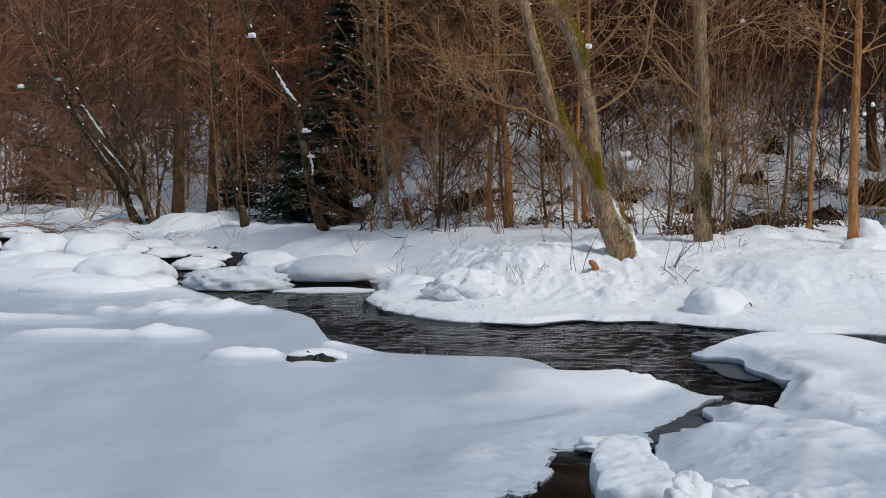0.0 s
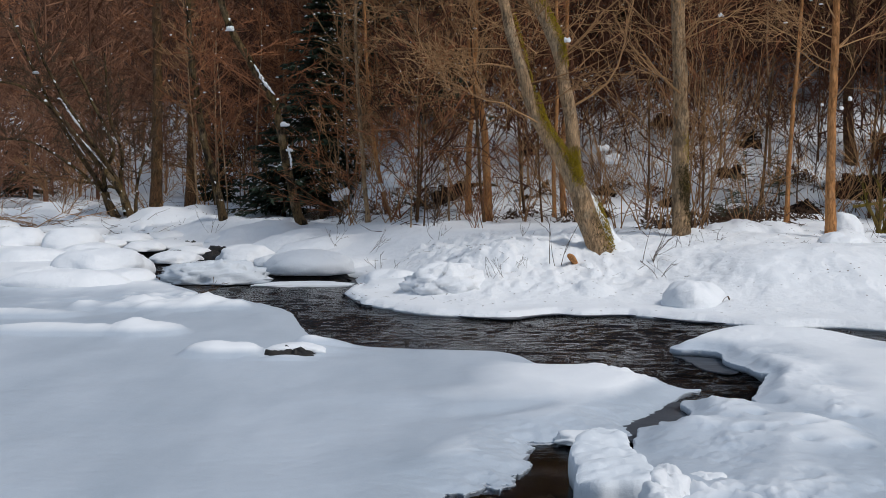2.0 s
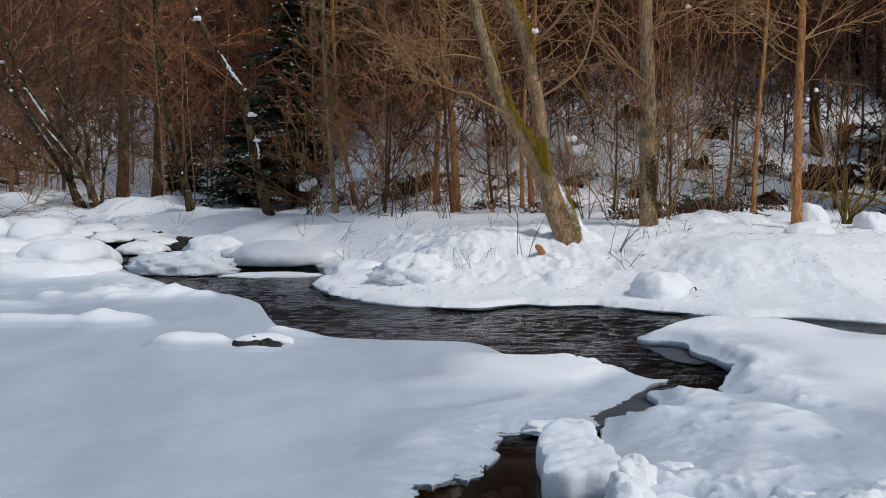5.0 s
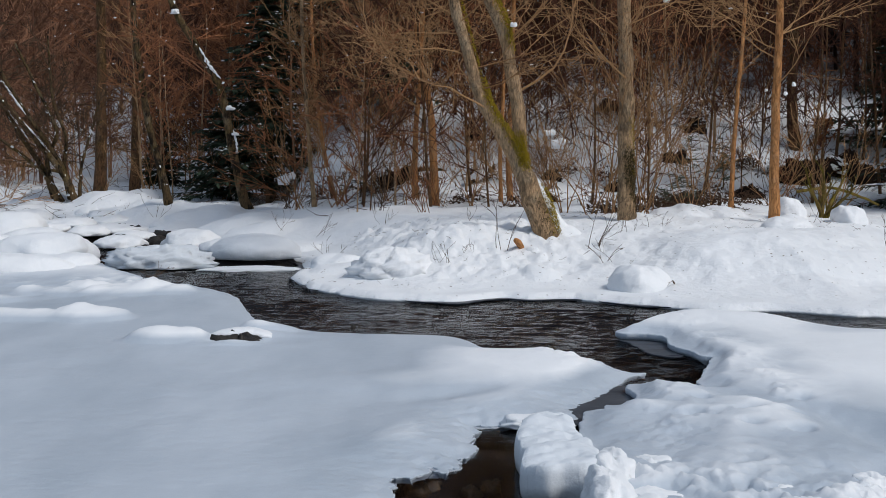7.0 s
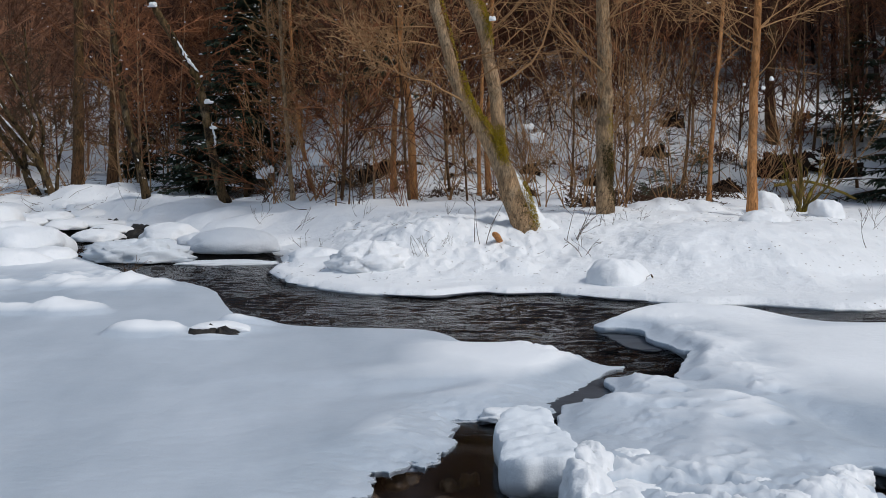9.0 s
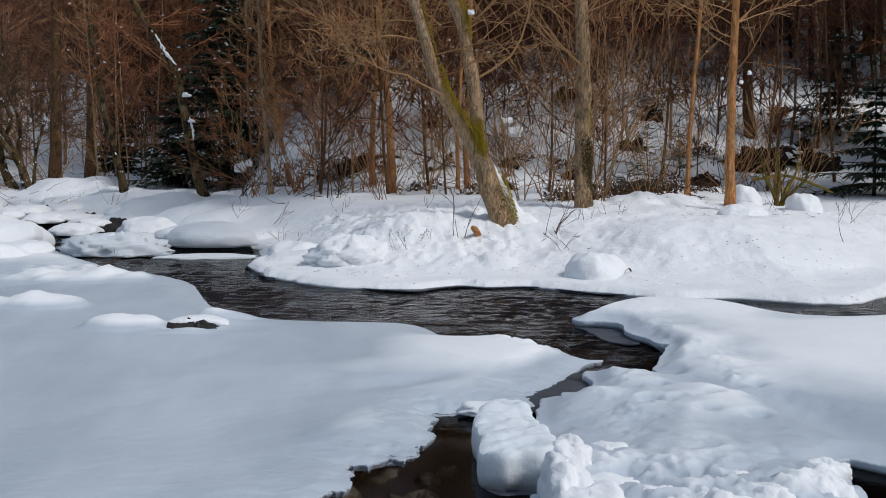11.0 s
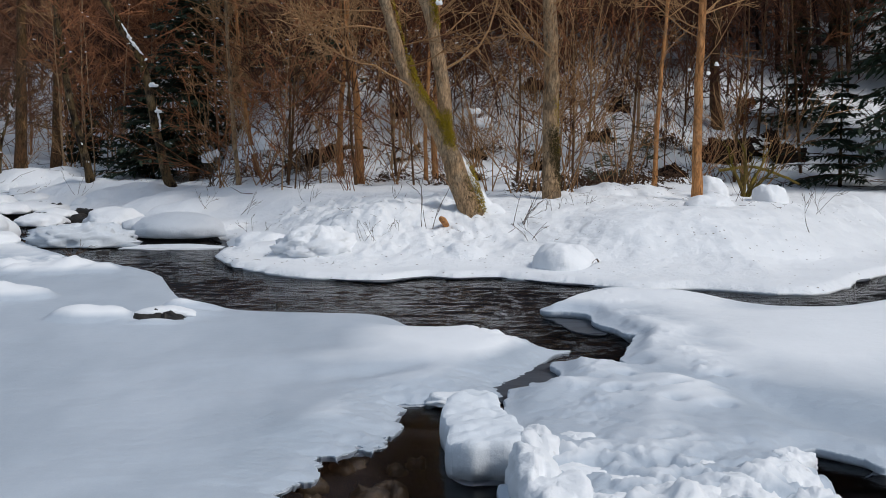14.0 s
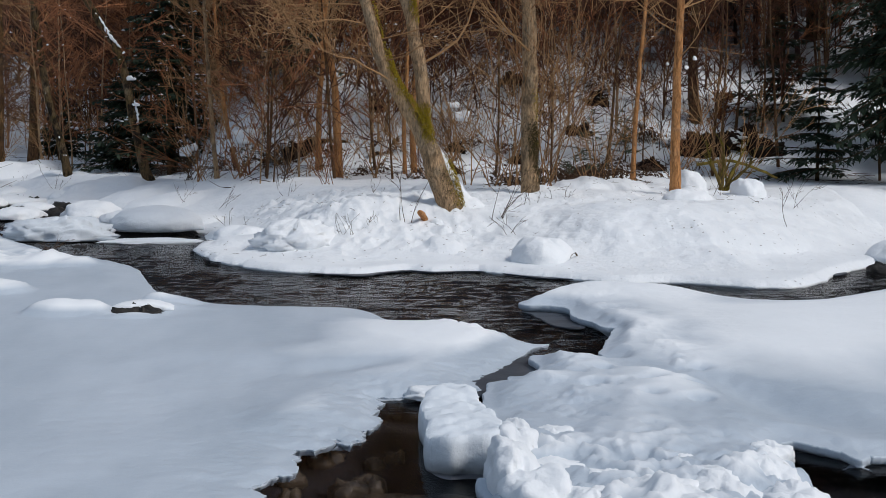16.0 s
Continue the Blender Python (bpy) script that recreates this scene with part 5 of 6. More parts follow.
def bare_rock(x, y, z, rx, ry, h, seed, label, turn=0.0):
    v, f = pillow(seed, rx, ry, h, -0.1, 0.4, 0.2, 9, 22, 0.18)
    ob = new("rock", mesh_data("rock", v, f, ROCK))
    ob.location = (x, y * DEEP, z)
    ob.rotation_euler = (0, 0, turn)
    return tagged(ob, label, "rock", "bare rocks")


bare_rock(-3.95, 15.0, -0.02, 0.13, 0.10, 0.14, 60, "small dark wet rock in the river")
bare_rock(-1.03, 10.95, -0.02, 0.08, 0.05, 0.12, 61, "small dark wet rock beside the ice")
bare_rock(6.6, 12.7, -0.02, 0.22, 0.15, 0.20, 62, "dark wet rock at the river edge")
bare_rock(7.3, 12.9, -0.02, 0.35, 0.2, 0.25, 63, "dark wet rock at the river edge")
bare_rock(6.1, 11.9, -0.03, 0.16, 0.1, 0.12, 64, "small dark wet rock in the river")


rng = random.Random(47)
for k in range(16):
    ry_ = rng.uniform(17.4, 24.5)
    bare_rock(-3.6 - 0.62 * (ry_ - 16.5) + rng.uniform(-1.6, 0.6), ry_, 0.02, rng.uniform(0.12, 0.3), rng.uniform(0.08, 0.16), rng.uniform(0.14, 0.24), 640 + k, "dark wet stone at the edge of the stream")


def slope_rock(x, y, w, h, seed, label):
    """A ragged near-black lump that stands for a shaded hollow in the slope, its upper side under snow."""
    ob = thing("slope_rock", (x, y, spot(x, y)), label, "rock", "rocks on the slope", turn=seed * 0.7)
    v, f = pillow(seed, w * 1.25, 0.2 * w + 0.08, 1.15 * h + 0.15, -0.15, 0.2, 0.26, 18, 48, 0.26)
    part("rock", mesh_data("rock", v, f, SHADED_EARTH), ob)
    ob.rotation_euler = (0, 0, 0.25 * math.sin(seed * 2.1))
    v, f = pillow(seed + 9, w * 1.25, 0.25 * w + 0.15, h * 0.6, h * 0.5, 0.3, 0.36, 14, 44, 0.3)
    part("snow_cap", mesh_data("snow_cap", [(a, b_ + 0.30, c) for a, b_, c in v], f, SNOW), ob)
    return ob


def undergrowth(x, y, w, h, seed, leaves=260, mat=None):
    """A low tangle of dead stems and brown leaves that pokes through the snow."""
    rng = random.Random(seed)
    ob = thing("undergrowth", (x, y, spot(x, y) - 0.02), "tangle of dead stems and brown leaves in snow", "undergrowth", "undergrowth on the slope")
    T = Tubes()
    for k in range(int(14 * w) + 8):
        a = rng.uniform(-2.9, -0.2) if rng.random() < 0.7 else rng.uniform(0, 3.1)
        d = Vector((math.cos(a), 0.5 * math.sin(a), rng.uniform(0.0, 1.2))).normalized()
        limb(T, Vector((rng.uniform(-w, w), rng.uniform(-0.15, 0.15), 0)), d, h * rng.uniform(0.7, 1.5), 0.008, 0, rng, (4, 3), 0.3, -0.10, 0.9, 0.55, 0.004)
    part("stems", T.data("stems", TWIG_DARK), ob)
    v, f = [], []
    for k in range(leaves // 2):
        p = Vector((rng.gauss(0, 0.5 * w), rng.uniform(-0.2, 0.2), abs(rng.gauss(0, 0.42 * h)) + 0.01))
        a, b_ = shake(rng, 1).normalized() * rng.uniform(0.02, 0.06), shake(rng, 1).normalized() * rng.uniform(0.012, 0.03)
        o = len(v)
        for q in (p - a, p - b_, p + a, p + b_ + shake(rng, 0.01)):
            v.append((q.x, q.y, q.z))
        f.extend(((o, o + 1, o + 2), (o, o + 2, o + 3)))
    tagged(part("dead_leaves", mesh_data("dead_leaves", v, f, mat or FALLEN_LEAF, False), ob), kind="stuff")
    return ob


for k, (ux, uy, uw, uh, ul) in enumerate(((2.75, 16.75, 0.30, 0.35, 300), (3.75, 18.6, 0.45, 0.35, 420), (4.45, 19.0, 0.50, 0.28, 420), (4.9, 19.6, 0.40, 0.40, 340), (5.5, 21.3, 0.35, 0.45, 360), (6.05, 21.4, 0.30, 0.35, 260),
                                          (5.3, 22.9, 0.45, 0.45, 300), (4.1, 22.4, 0.30, 0.4, 220), (6.7, 21.2, 0.45, 0.35, 360), (7.6, 21.2, 0.4, 0.3, 300), (8.2, 21.6, 0.4, 0.3, 220), (3.05, 21.0, 0.35, 0.3, 220), (2.2, 21.2, 0.35, 0.3, 240),
                                          (0.5, 21.0, 0.4, 0.35, 300), (-1.0, 21.0, 0.25, 0.3, 200), (-1.7, 21.3, 0.35, 0.5, 380), (1.6, 19.4, 0.3, 0.3, 240), (3.4, 22.8, 0.4, 0.4, 260), (6.2, 23.6, 0.5, 0.4, 300), (-2.4, 21.8, 0.4, 0.55, 380), (5.7, 18.2, 0.3, 0.25, 200), (2.5, 17.3, 0.3, 0.3, 240), (3.1, 17.8, 0.35, 0.3, 260), (3.5, 17.6, 0.25, 0.25, 200), (4.0, 18.0, 0.35, 0.28, 260), (4.6, 17.9, 0.3, 0.25, 220), (5.2, 18.6, 0.35, 0.3, 240),
                                          (1.2, 18.9, 0.3, 0.25, 200), (0.2, 19.9, 0.35, 0.3, 260), (-0.5, 20.9, 0.3, 0.3, 240), (-1.4, 20.9, 0.4, 0.4, 320), (-2.9, 22.6, 0.4, 0.35, 260), (-3.9, 24.2, 0.5, 0.4, 260))):
    undergrowth(ux, uy, uw, uh, 900 + k, ul)


for k, (rx_, ry_, w_, h_) in enumerate(((-1.15, 21.1, 0.34, 0.34), (0.42, 22.3, 0.2, 0.32), (7.0, 21.0, 0.6, 0.5), (7.9, 21.3, 0.5, 0.42), (5.6, 19.8, 0.25, 0.28),
                                        (3.2, 20.6, 0.22, 0.2), (4.6, 21.5, 0.25, 0.2), (3.4, 23.0, 0.25, 0.2), (5.1, 22.4, 0.3, 0.24), (8.3, 21.0, 0.4, 0.34), (2.0, 21.0, 0.2, 0.2), (4.2, 19.2, 0.25, 0.22), (1.75, 19.5, 0.2, 0.2))):
    slope_rock(rx_, ry_, 0.75 * w_, 0.62 * h_, 70 + k, "near-black ragged lump standing for a shaded hollow in the slope")


# ---- broken snow and ice blocks at the near shelf ----
BLOCK = rounded([(0.60, 5.60), (0.50, 5.58), (0.42, 5.66), (0.385, 5.86), (0.385, 6.15), (0.41, 6.45), (0.49, 6.68), (0.62, 6.74), (0.74, 6.66), (0.80, 6.2), (0.82, 5.8), (0.74, 5.6)], per=5)
x, y = grid_xy(0.28, 0.92, 5.4, 6.9, 0.012)
yd = y * DEEP
s = inside_distance(x, y, BLOCK) + 0.05 * fbm(x, yd, 2.6, 151, 2, 0.5)
z = 0.20 + 0.02 * (1 - np.exp(-np.maximum(s, 0) / 0.02)) + 0.09 * fbm(x, yd, 1.9, 152, 4, 0.5) + 0.05 * np.abs(fbm(x, yd, 3.6, 153, 4, 0.55)) - 0.03 * (y - 6.0)
v_, f_ = sheet(s, x, y, z, 0.20, 0.012, 0.02, -0.06)
tagged(new("ice_block", mesh_data("ice_block", v_, f_, ICE_BLOCK, deep=DEEP)), "upright grey-white ice block with rounded rim", "ice block")
for k, (cx, cy, rx_, ry_, h_) in enumerate(((0.80, 5.30, 0.13, 0.26, 0.28), (0.88, 5.72, 0.13, 0.26, 0.36), (0.88, 5.05, 0.17, 0.2, 0.32), (1.12, 4.9, 0.15, 0.14, 0.26),
                                            (1.02, 5.42, 0.20, 0.16, 0.18), (1.5, 5.0, 0.22, 0.16, 0.26), (1.85, 5.1, 0.2, 0.2, 0.27), (2.15, 5.35, 0.16, 0.2, 0.24), (2.3, 5.68, 0.14, 0.1, 0.2), (1.75, 5.5, 0.16, 0.1, 0.2),
                                            (2.1, 4.85, 0.18, 0.2, 0.26), (1.3, 5.25, 0.16, 0.1, 0.2), (0.85, 5.75, 0.12, 0.16, 0.22), (1.15, 6.0, 0.18, 0.12, 0.19))):
    v, f = pillow(300 + k, rx_, ry_, h_ * (0.95 if k < 1 else 0.62), 0.0, 0.25, 0.13, 16, 54, 0.05 if k < 3 else 0.09)
    ob = new("snow_block", mesh_data("snow_block", v, f, SNOW_BLOCK))
    ob.location = (cx, cy * DEEP, 0.02)
    tagged(ob, "lumpy block of broken snow and ice", "snow block", "broken snow blocks")


v, f = pillow(340, 0.25, 0.15, 0.07, 0.0, 0.2, 0.12, 12, 40, 0.06)
ob = new("snow_block", mesh_data("snow_block", v, f, SNOW_BLOCK))
ob.location = (0.57, 7.08 * DEEP, 0.02)
tagged(ob, "flat pad of snow bridging to the ice block", "snow block", "broken snow blocks")


# ---- fallen wood, twigs and shrubs ----
def log(x, y, pts, r, label, seed, snow=True, bark=None, z=None):
    rng = random.Random(seed)
    ob = thing("fallen_log", (x, y, spot(x, y) if z is None else z), label, "log")
    path = [p + shake(rng, r * 0.25) for p in smooth_path(pts, 14)]
    T = Tubes()
    T.tube(path, [r * (1 - 0.35 * i / 13) * rng.uniform(0.9, 1.1) for i in range(14)], 8)
    part("wood", T.data("wood", bark or BARK_DARK), ob)
    if snow:
        T = Tubes()
        T.tube([p + Vector((0, 0, r * (0.85 if snow is True else 0.35))) for p in path], [r * 0.85 * float(snow) * rng.uniform(0.5, 1.25) for p in path], 8)
        part("snow_cover", T.data("snow_cover", SNOW), ob, "thick snow along the top")
    return ob


log(-1.0, 21.3, [(0, 0, 0.12), (0.6, 0, 0.08), (1.2, 0, 0.0), (1.85, 0, 0.12)], 0.07, "fallen log with snow along its top", 1)
log(0.35, 20.8, [(-0.1, 0, 0.0), (0.3, 0, 0.3), (0.85, 0, 0.8)], 0.07, "snowy log leaning in the thicket", 2, 1.5)
log(6.1, 18.6, [(0, 0, 0.3), (0.6, 0, 0.36), (1.1, 0.1, 0.22), (1.5, 0.1, 0.05)], 0.03, "mossy fallen branch over a rock", 3, False, BARK_YELLOW)
log(-15.5, 33.5, [(-1.5, 0, 0.5), (0, 0, 0.7), (1.8, 0, 0.55), (3.0, 0, 0.3)], 0.07, "bare fallen branch across the snowy shore", 4, False)


def shrub(x, y, label, seed, stems=7, height=1.6, spread=0.45, r=0.012, kids=(4, 4), mat=None, thin=0.0035, z=None, name="shrub", group="bare shrubs", up=0.08):
    rng = random.Random(seed)
    ob = thing(name, (x, y, (spot(x, y) if z is None else z) - 0.03), label, "shrub", group)
    for k in range(stems):
        T = Tubes()
        w = rng.uniform(0, 6.28)
        d = Vector((math.cos(w) * spread, math.sin(w) * spread, 1)).normalized()
        limb(T, Vector((rng.uniform(-0.12, 0.12), rng.uniform(-0.1, 0.1), 0)), d, height * rng.uniform(0.7, 1.15), r * rng.uniform(0.7, 1.3), 0, rng, kids, 0.22, up, 0.7, 0.5, thin)
        part("stem", T.data("stem", mat or TWIG), ob)
    return ob


for k, (sx, sy, st, h, sp_) in enumerate(((2.45, 16.5, 9, 3.2, 0.22), (3.05, 16.6, 8, 3.4, 0.25), (2.2, 17.0, 6, 2.4, 0.4), (1.75, 17.0, 5, 2.0, 0.3), (-2.3, 20.6, 7, 2.6, 0.3), (-3.2, 21.5, 6, 2.2, 0.35),
                                          (-1.3, 20.3, 8, 1.9, 0.5), (-0.7, 20.3, 8, 2.6, 0.3), (3.9, 17.4, 6, 1.6, 0.5), (4.4, 18.2, 7, 2.4, 0.35), (5.4, 17.6, 6, 1.8, 0.4), (6.4, 17.6, 8, 1.9, 0.6),
                                          (1.4, 18.6, 7, 2.8, 0.3), (0.4, 19.2, 6, 2.2, 0.4), (-9.2, 27, 8, 2.2, 0.5), (-11.8, 27.5, 8, 2.0, 0.6), (-8.0, 27.5, 7, 2.0, 0.5), (-5.6, 25.5, 7, 2.4, 0.4),
                                          (-13.5, 31, 8, 2.0, 0.7), (-6.9, 28.5, 7, 2.2, 0.5), (3.3, 18.9, 7, 2.6, 0.35), (-1.9, 22.5, 7, 2.2, 0.5))):
    shrub(sx, sy, "bare tan shrub with many thin upright stems", 200 + k, st, h, 1.5 * sp_, 0.0105, thin=0.0042)
shrub(6.05, 17.0, "shrub with yellow-green mossy stems", 230, 5, 0.85, 0.7, 0.045, (5, 4), BARK_YELLOW, thin=0.005)
rng = random.Random(31)
for k in range(34):
    sx, sy = rng.uniform(-1.5, 9.0), rng.uniform(18.3, 24.0)
    shrub(sx, sy, "thin bare brush poking through slope snow", 400 + k, rng.randint(3, 6), rng.uniform(0.6, 1.7), rng.uniform(0.3, 0.8), 0.008, (3, 3), rng.choice((TWIG_DARK, TWIG_RED, TWIG)), thin=0.0045)
for k, (sx, sy) in enumerate(((-13.6, 24.3), (-12.9, 25.0), (-14.4, 23.6), (-11.6, 25.6))):
    shrub(sx, sy, "tangle of bare grey branches bent over the snow", 250 + k, 7, 1.5, 1.8, 0.012, (5, 3), TWIG, thin=0.006, z=0.15, up=-0.10)
for k, (sx, sy, h) in enumerate(((-3.1, 18.9, 0.5), (-6.5, 22.8, 0.6), (-2.4, 18.2, 0.5), (-1.2, 17.8, 0.45), (2.5, 15.0, 0.35), (3.0, 15.4, 0.3), (-1.9, 16.2, 0.4), (0.2, 16.2, 0.35), (6.5, 15.4, 0.6), (5.6, 16.0, 0.6))):
    shrub(sx, sy, "dry twig sticking out of the snow", 270 + k, 3, h, 1.0, 0.004, (2, 2), TWIG_DARK, thin=0.0022)
shrub(1.90, 14.4, "bare little shrub poking through bank snow", 231, 4, 0.75, 0.35, 0.005, (4, 2), TWIG_DARK, thin=0.0025)
shrub(2.05, 13.9, "dry twig lying on bank snow", 232, 3, 0.5, 1.2, 0.005, (3, 2), TWIG_DARK, up=-0.05, thin=0.0025)
shrub(0.62, 14.3, "thin dry shoots poking through bank snow", 233, 3, 0.7, 0.15, 0.005, (1, 1), TWIG_DARK)
shrub(-4.0, 13.35, "dry twig tuft frozen into the ice", 234, 9, 0.36, 2.2, 0.005, (3, 2), TWIG_DARK, z=0.12, thin=0.0025, up=-0.04)
shrub(5.9, 14.2, "dry bent stalk with seed heads", 235, 1, 0.75, 0.8, 0.009, (3, 1), TWIG_DARK)
shrub(2.75, 12.9, "dry stick poking out of snow", 236, 1, 0.45, 1.5, 0.012, (1, 1), TWIG_DARK, up=-0.1)
shrub(-0.15, 13.9, "dry grass stems poking through bank snow", 237, 9, 0.28, 0.8, 0.0022, (1, 1), TWIG_DARK, thin=0.0018)
shrub(0.2, 14.2, "dry grass stems poking through bank snow", 238, 6, 0.22, 0.8, 0.0022, (1, 1), TWIG_DARK, thin=0.0018)


# ---- snow lumps, moss and side branches on the large trees ----
def lump(ob, x, y, z, r, seed):
    r *= 0.6
    v, f = pillow(seed, r * (1.0 + 0.35 * math.sin(seed)), r * 0.8 / DEEP, r * (1.15 + 0.3 * math.sin(2.3 * seed)), -r * 0.5, 0.35, 0.24, 12, 24, 0.09)
    part("snow_lump", mesh_data("snow_lump", v, f, SNOW), ob, "white lump of snow", (x, y, z))


def strip(ob, pts, r, seed, mat=None, name="snow_strip", label="line of snow on the stem"):
    rng = random.Random(seed)
    T = Tubes()
    path = [p + shake(rng, 0.12 * r) for p in smooth_path(pts, 22)]
    T.tube(path, [0.002 + 0.42 * r * math.sin(math.pi * (i + 0.3) / 21.6) ** 0.5 * rng.uniform(0.35, 1.2) for i in range(22)], 8)
    part(name, T.data(name, mat or SNOW), ob, label)


def side_branch(ob, pts, r, twigs, seed, kids=(4, 3)):
    rng = random.Random(seed)
    T = Tubes()
    path = [p + shake(rng, 0.045) * min(i, 3) / 3 for i, p in enumerate(smooth_path(pts, 9))]
    T.tube(path, [max(r * (1 - 0.75 * i / 8), 0.005) for i in range(9)], 6)
    for k in range(9):
        i = rng.randrange(2, 8)
        d = ((path[i + 1] - path[i]).normalized() + shake(rng, 0.8)).normalized()
        limb(T, path[i], d, 0.7 * rng.uniform(0.5, 1.1), r * 0.4, 0, rng, kids, 0.18, 0.06, 0.8, 0.5, 0.004)
    part("branch", T.data("branch", twigs), ob)


def moss(ob, path, radius, count, seed, side, mat=None):
    """Tufts of moss on one side of a stem; side: the way they face."""
    rng = random.Random(seed)
    pts = smooth_path(path, 20)
    v, f = [], []
    for k in range(count):
        i = rng.randrange(19)
        p = pts[i].lerp(pts[i + 1], rng.random())
        n_ = (Vector(side) + shake(rng, 0.85)).normalized()
        p = p + n_ * radius * rng.uniform(0.86, 1.04)
        a = shake(rng, 1).normalized() * rng.uniform(0.006, 0.016)
        b_ = n_ * rng.uniform(0.006, 0.02)
        o = len(v)
        for q in (p - a, p + a, p + b_ + a * 0.3, p + a.cross(n_)):
            v.append((q.x, q.y, q.z))
        f.extend(((o, o + 1, o + 2), (o + 1, o + 3, o + 2), (o + 3, o, o + 2)))
    tagged(part("moss", mesh_data("moss", v, f, mat or MOSS, False), ob, "tufts of moss on the bark"), kind="stuff")


v, f = pillow(611, 0.30, 0.24, 0.34, -0.12, 0.05, 0.14, 14, 36, 0.06)
part("snow_drift", mesh_data("snow_drift", [(a - 0.5 * max(c, 0), b_, c) for a, b_, c in v], f, SNOW), leaning, "snow drift heaped against the trunk", (0.26, 0.26, 0.0))
T = Tubes()
T.tube(smooth_path([(0.27, 0.24, -0.1), (0.15, 0.20, 0.15), (0.03, 0.17, 0.38), (-0.08, 0.14, 0.62), (-0.17, 0.11, 0.86)], 14), [0.21 * (1 - 0.80 * (i / 13) ** 0.8) * (1 + 0.06 * math.sin(2.3 * i)) for i in range(14)], 14)
part("snow_bank", T.data("snow_bank", SNOW), leaning, "smooth snow banked along the stem")
lump(leaning, -0.50, -0.05, 3.05, 0.12, 401)
moss(leaning, [(-0.36, 0, 1.15), (-0.60, 0, 1.50), (-0.84, 0, 1.85), (-0.98, 0, 2.25)], 0.112, 2000, 1, (0.75, -0.5, 0.35))
moss(leaning, [(0.02, 0, 0.05), (-0.05, 0, 0.35), (-0.18, 0, 0.7)], 0.178, 900, 2, (1, -0.3, 0.1))
moss(leaning, [(-0.34, 0, 1.0), (-0.40, 0, 1.25), (-0.42, 0.04, 1.5)], 0.122, 1260, 3, (0.3, -1, 0.3))
moss(leaning, [(-0.58, 0.1, 2.7), (-0.66, 0.1, 3.1), (-0.86, 0.12, 3.5), (-1.0, 0.15, 3.8)], 0.115, 1500, 4, (0.8, -0.5, 0.3))
moss(leaning, [(-1.02, 0, 2.3), (-1.15, 0, 2.8), (-1.32, 0, 3.4)], 0.10, 420, 5, (1, -0.3, 0.2))
side_branch(leaning, [(-0.84, -0.05, 1.85), (-1.3, -0.2, 2.1), (-1.8, -0.3, 2.25), (-2.4, -0.3, 2.6)], 0.014, TWIG, 6)
side_branch(leaning, [(-1.1, -0.05, 2.6), (-1.6, -0.2, 2.75), (-2.1, -0.3, 2.7), (-2.8, -0.3, 3.1)], 0.014, TWIG, 7)
side_branch(leaning, [(-0.6, 0.1, 2.8), (-0.2, 0, 3.2), (0.2, -0.1, 3.6), (0.9, -0.2, 3.9)], 0.018, TWIG, 8)
side_branch(leaning, [(-0.45, 0.1, 2.1), (0.1, 0.1, 2.5), (0.35, 0.1, 3.2), (0.55, 0.1, 4.2)], 0.018, TWIG, 9)
side_branch(tall, [(-0.05, -0.1, 2.2), (-0.4, -0.2, 2.5), (-0.8, -0.2, 2.9), (-1.2, -0.2, 3.2)], 0.017, TWIG, 10)
side_branch(tall, [(0.0, -0.1, 3.0), (0.3, -0.2, 3.3), (0.6, -0.2, 3.3), (1.3, -0.2, 3.35)], 0.016, TWIG, 11)
lump(tall, 0.54, -0.2, 3.36, 0.07, 402)
moss(tall, [(0, 0, 0.0), (0, 0, 0.5), (-0.02, 0, 1.1)], 0.14, 2600, 12, (0.3, -1, 0.1), MOSS_DARK)
moss(tall, [(-0.02, 0, 0.7), (-0.03, 0, 1.4), (-0.03, 0, 1.9)], 0.125, 700, 13, (0.9, -0.6, 0.1))
moss(leaning, [(0.0, 0, 0.0), (-0.05, 0, 0.3), (-0.14, 0, 0.55)], 0.17, 500, 14, (-0.2, -1, 0.1), MOSS_DARK)
for lx_, lz_, r_ in ((-1.52, 4.25, 0.12), (-0.35, 2.2, 0.11), (-0.26, 1.66, 0.10), (-0.5, 2.75, 0.08)):
    lump(crooked, lx_, -0.1, lz_, r_, int(500 + lz_ * 10))
strip(crooked, [(-1.0, -0.08, 3.5), (-0.78, -0.08, 3.1), (-0.56, -0.08, 2.85)], 0.09, 1)
strip(crooked, [(-0.30, -0.08, 1.75), (-0.24, -0.08, 1.5), (-0.22, -0.08, 1.25)], 0.07, 2)
strip(riverside, [(-1.75, -0.03, 3.05), (-1.48, -0.03, 2.62), (-1.2, -0.03, 2.22)], 0.075, 3)
strip(riverside, [(-1.95, 0.2, 2.85), (-1.6, 0.2, 2.2), (-1.2, 0.2, 1.6)], 0.06, 4)
strip(riverside, [(-1.25, -0.1, 2.05), (-0.95, -0.1, 1.72), (-0.6, -0.1, 1.3)], 0.06, 5)
for lx_, lz_, r_ in ((-3.35, 3.52, 0.13), (-2.14, 3.0, 0.1), (-0.1, 0.25, 0.16)):
    lump(riverside, lx_, 0.0, lz_, r_, int(540 + lz_ * 10))
lump(riverside, -2.47, 0.3, 3.72, 0.14, 581)
lump(riverside, -0.72, 0.2, 2.3, 0.12, 582)
lump(riverside, 0.36, 0.2, 1.8, 0.12, 583)

# ---- stones on the river bed in the clear near pool ----
rng = random.Random(9)
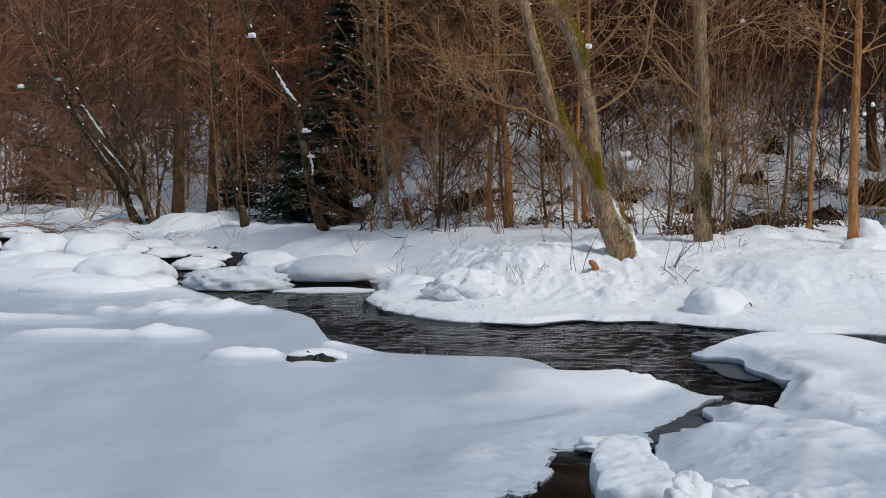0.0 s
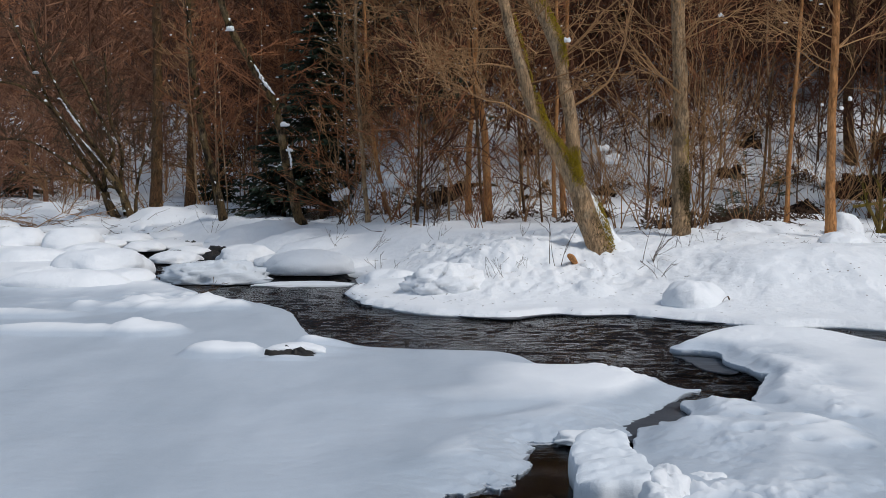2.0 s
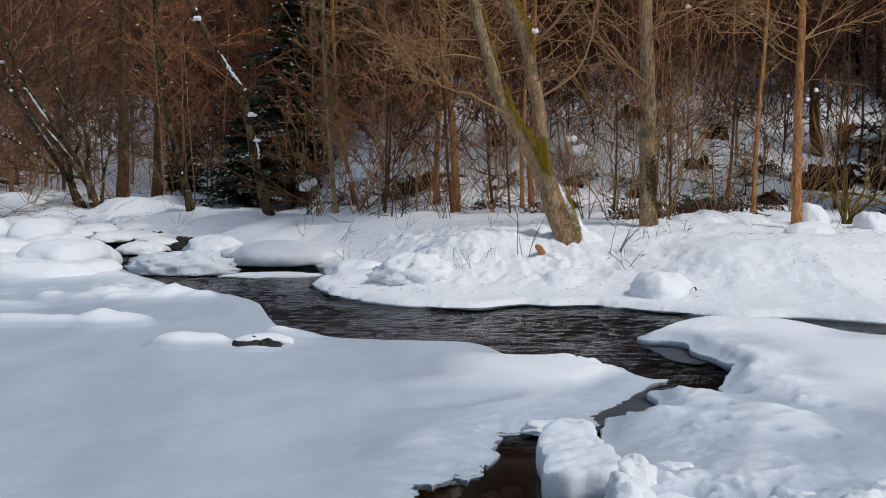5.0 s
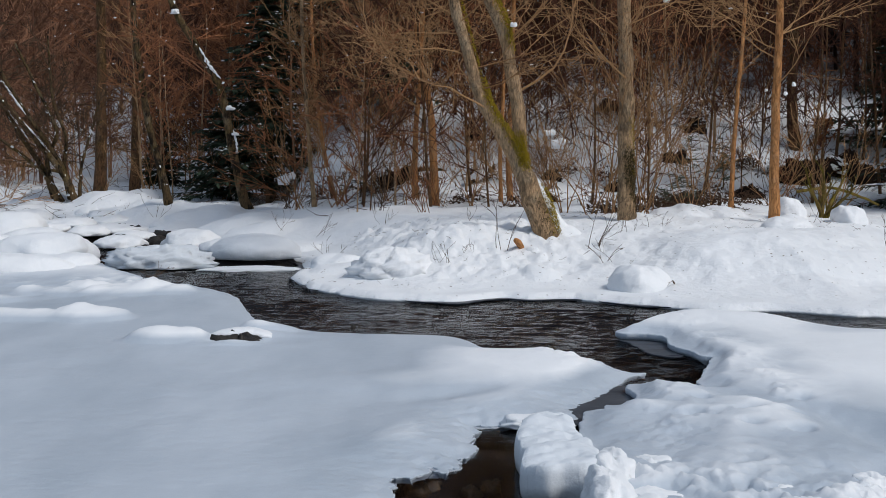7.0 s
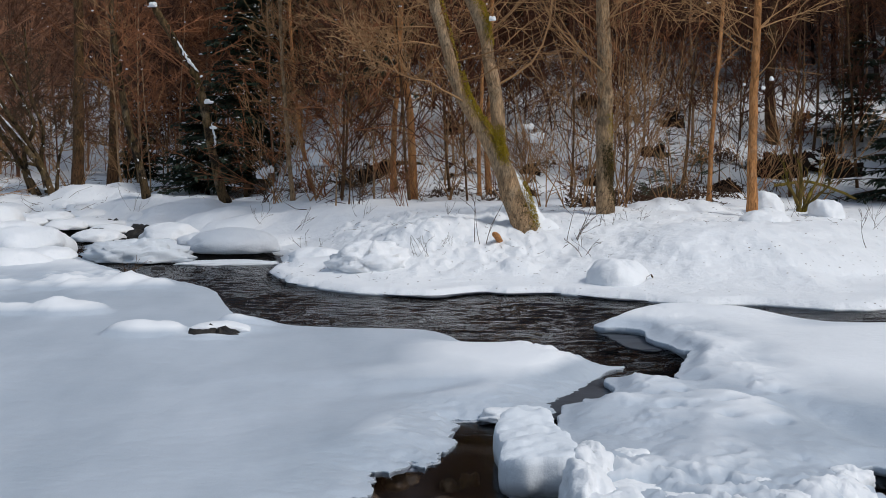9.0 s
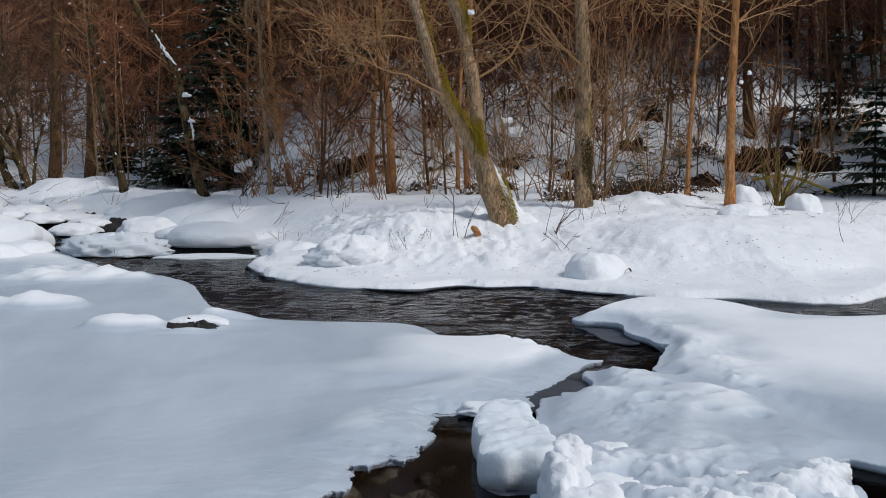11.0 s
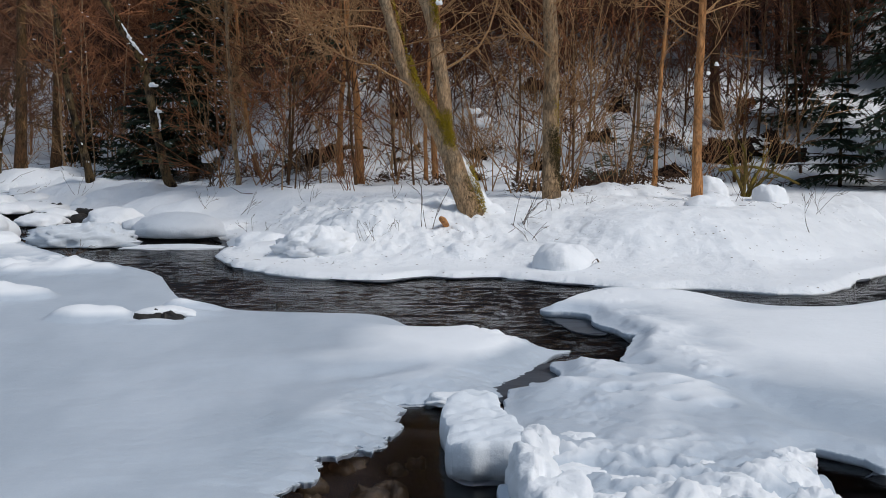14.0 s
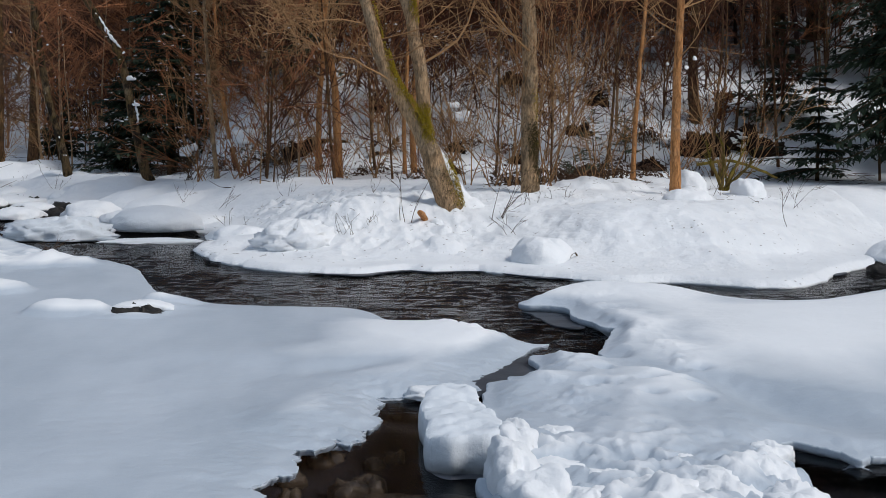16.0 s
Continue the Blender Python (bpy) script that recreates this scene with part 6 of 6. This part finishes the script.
for k in range(26):
    v, f = pillow(700 + k, rng.uniform(0.06, 0.17), rng.uniform(0.05, 0.14), rng.uniform(0.10, 0.22), -0.03, 0.3, 0.2, 6, 14, 0.1)
    ob = new("bed_stone", mesh_data("bed_stone", v, f, BED))
    ob.location = (rng.uniform(-0.5, 0.7), rng.uniform(4.5, 6.4) * DEEP, -0.36)
    tagged(ob, "brown stone under clear water", "stone", "river bed stones")


# ---- snow on branches, a broken stub, a bent shrub ----
lump(orange, -0.16, -0.06, 2.10, 0.06, 620)
lump(orange, 0.26, -0.06, 2.18, 0.07, 621)
lump(orange, 0.13, -0.06, 2.04, 0.06, 632)
bent = shrub(-2.25, 21.0, "bent shrub pressed down by a pillow of snow", 622, 7, 1.15, 0.8, 0.016, (4, 3), TWIG_RED, thin=0.005)
lump(bent, 0.0, -0.05, 0.78, 0.34, 623)
lump(bent, -0.18, -0.02, 0.66, 0.2, 624)
bent = shrub(-3.55, 22.2, "low shrub under clumps of snow", 625, 6, 1.0, 0.8, 0.014, (4, 3), TWIG_DARK, thin=0.005)
lump(bent, -0.05, -0.05, 0.62, 0.26, 626)
lump(bent, 0.1, 0.0, 0.72, 0.2, 627)
bent = shrub(1.95, 20.5, "low shrub under clumps of snow", 628, 6, 1.3, 0.6, 0.014, (4, 3), TWIG, thin=0.005)
lump(bent, 0.1, -0.05, 0.9, 0.22, 629)
lump(bent, -0.1, 0.0, 1.15, 0.18, 630)
stub = thing("broken_branch", (0.90, 14.35, spot(0.90, 14.35)), "broken orange-brown branch stub in the snow", "branch")
T = Tubes()
T.tube(smooth_path([(0.05, 0.2, -0.05), (0.0, 0.05, 0.05), (-0.05, -0.12, 0.10)], 6), [0.048, 0.045, 0.044, 0.046, 0.042, 0.034], 10)
part("wood", T.data("wood", BARK_ORANGE), stub)
lump(stub, 0.17, 0.05, -0.12, 0.26, 631)


# ---- dabs of snow caught on the stems of the dark trees ----
def snow_dabs(ob, stems, count, seed, size=0.035):
    rng = random.Random(seed)
    v, f = [], []
    for k in range(count):
        pts, r0, r1 = rng.choice(stems)
        path = smooth_path(pts, 20)
        t = 0.08 + 0.85 * rng.random()
        i = min(int(t * 19), 18)
        p = path[i].lerp(path[i + 1], rng.random()) + Vector((rng.uniform(-0.6, 0.9), -0.75, 0.45)).normalized() * (r0 + (r1 - r0) * t) * 0.95
        ax = (path[i + 1] - path[i]).normalized()
        ln, wd = size * rng.uniform(0.5, 2.0), size * rng.uniform(0.35, 0.8)
        a, b_, c = ax * ln, ax.orthogonal().normalized() * wd, Vector((0.1, -1, 0.4)).normalized() * wd * 0.6
        o = len(v)
        for q in (-a, -a * 0.3 - b_, a * 0.7 - b_ * 0.8, a, a * 0.4 + b_, -a * 0.5 + b_ * 0.9):
            w = p + q + shake(rng, wd * 0.4)
            v.append((w.x, w.y, w.z))
        w = p + c + shake(rng, wd * 0.3)
        v.append((w.x, w.y, w.z))
        f.extend((o + j, o + (j + 1) % 6, o + 6) for j in range(6))
    tagged(part("snow_dabs", mesh_data("snow_dabs", v, f, SNOW), ob, "dabs of snow stuck to the bark"), kind="stuff")


for ob, stems, count, seed in SNOWED:
    snow_dabs(ob, stems, count, seed)


# ---- fallen twigs and bits of bark lying on the snow ----
def litter(count, seed, area, label, mat, size=(0.08, 0.35)):
    rng = random.Random(seed)
    T = Tubes()
    for k in range(count):
        x_, y_ = area(rng)
        z_ = spot(x_, y_)
        a, ln = rng.uniform(0, 6.28), rng.uniform(*size)
        p = Vector((x_, y_ * DEEP, z_ + 0.01))
        d = Vector((math.cos(a), math.sin(a), rng.uniform(-0.05, 0.5))).normalized() * ln
        q = p + d * 0.5 + shake(rng, ln * 0.15)
        r = 0.0015 + 0.008 * ln
        T.tube([p, q, p + d], [r, r * 0.8, r * 0.4], 3, False)
        if rng.random() < 0.5:
            T.tube([q, q + (d * 0.4 + shake(rng, ln * 0.3))], [r * 0.7, r * 0.3], 3, False)
    tagged(new("twig_litter", T.data("twig_litter", mat)), label, "litter", kind="stuff")


def valley_floor(rng):
    y_ = rng.uniform(23.5, 34)
    return rng.uniform(-0.52 * y_, -0.16 * y_), y_


def bank_top(rng):
    x_ = rng.uniform(-3.2, 6.6)
    return x_, rng.uniform(13.2, 17.5) if x_ < 2.4 else rng.uniform(14.8, 17.5)


def slope_foot(rng):
    return rng.uniform(-2.5, 9.5), rng.uniform(19.0, 25.0)


litter(420, 61, valley_floor, "broken twigs strewn over the valley snow", TWIG_DARK, (0.12, 0.8))
litter(260, 62, bank_top, "small twigs and needles on bank snow", TWIG_DARK, (0.03, 0.14))
litter(520, 63, slope_foot, "dead twigs and stalks over the snowy slope", TWIG_BRUSH, (0.15, 0.9))
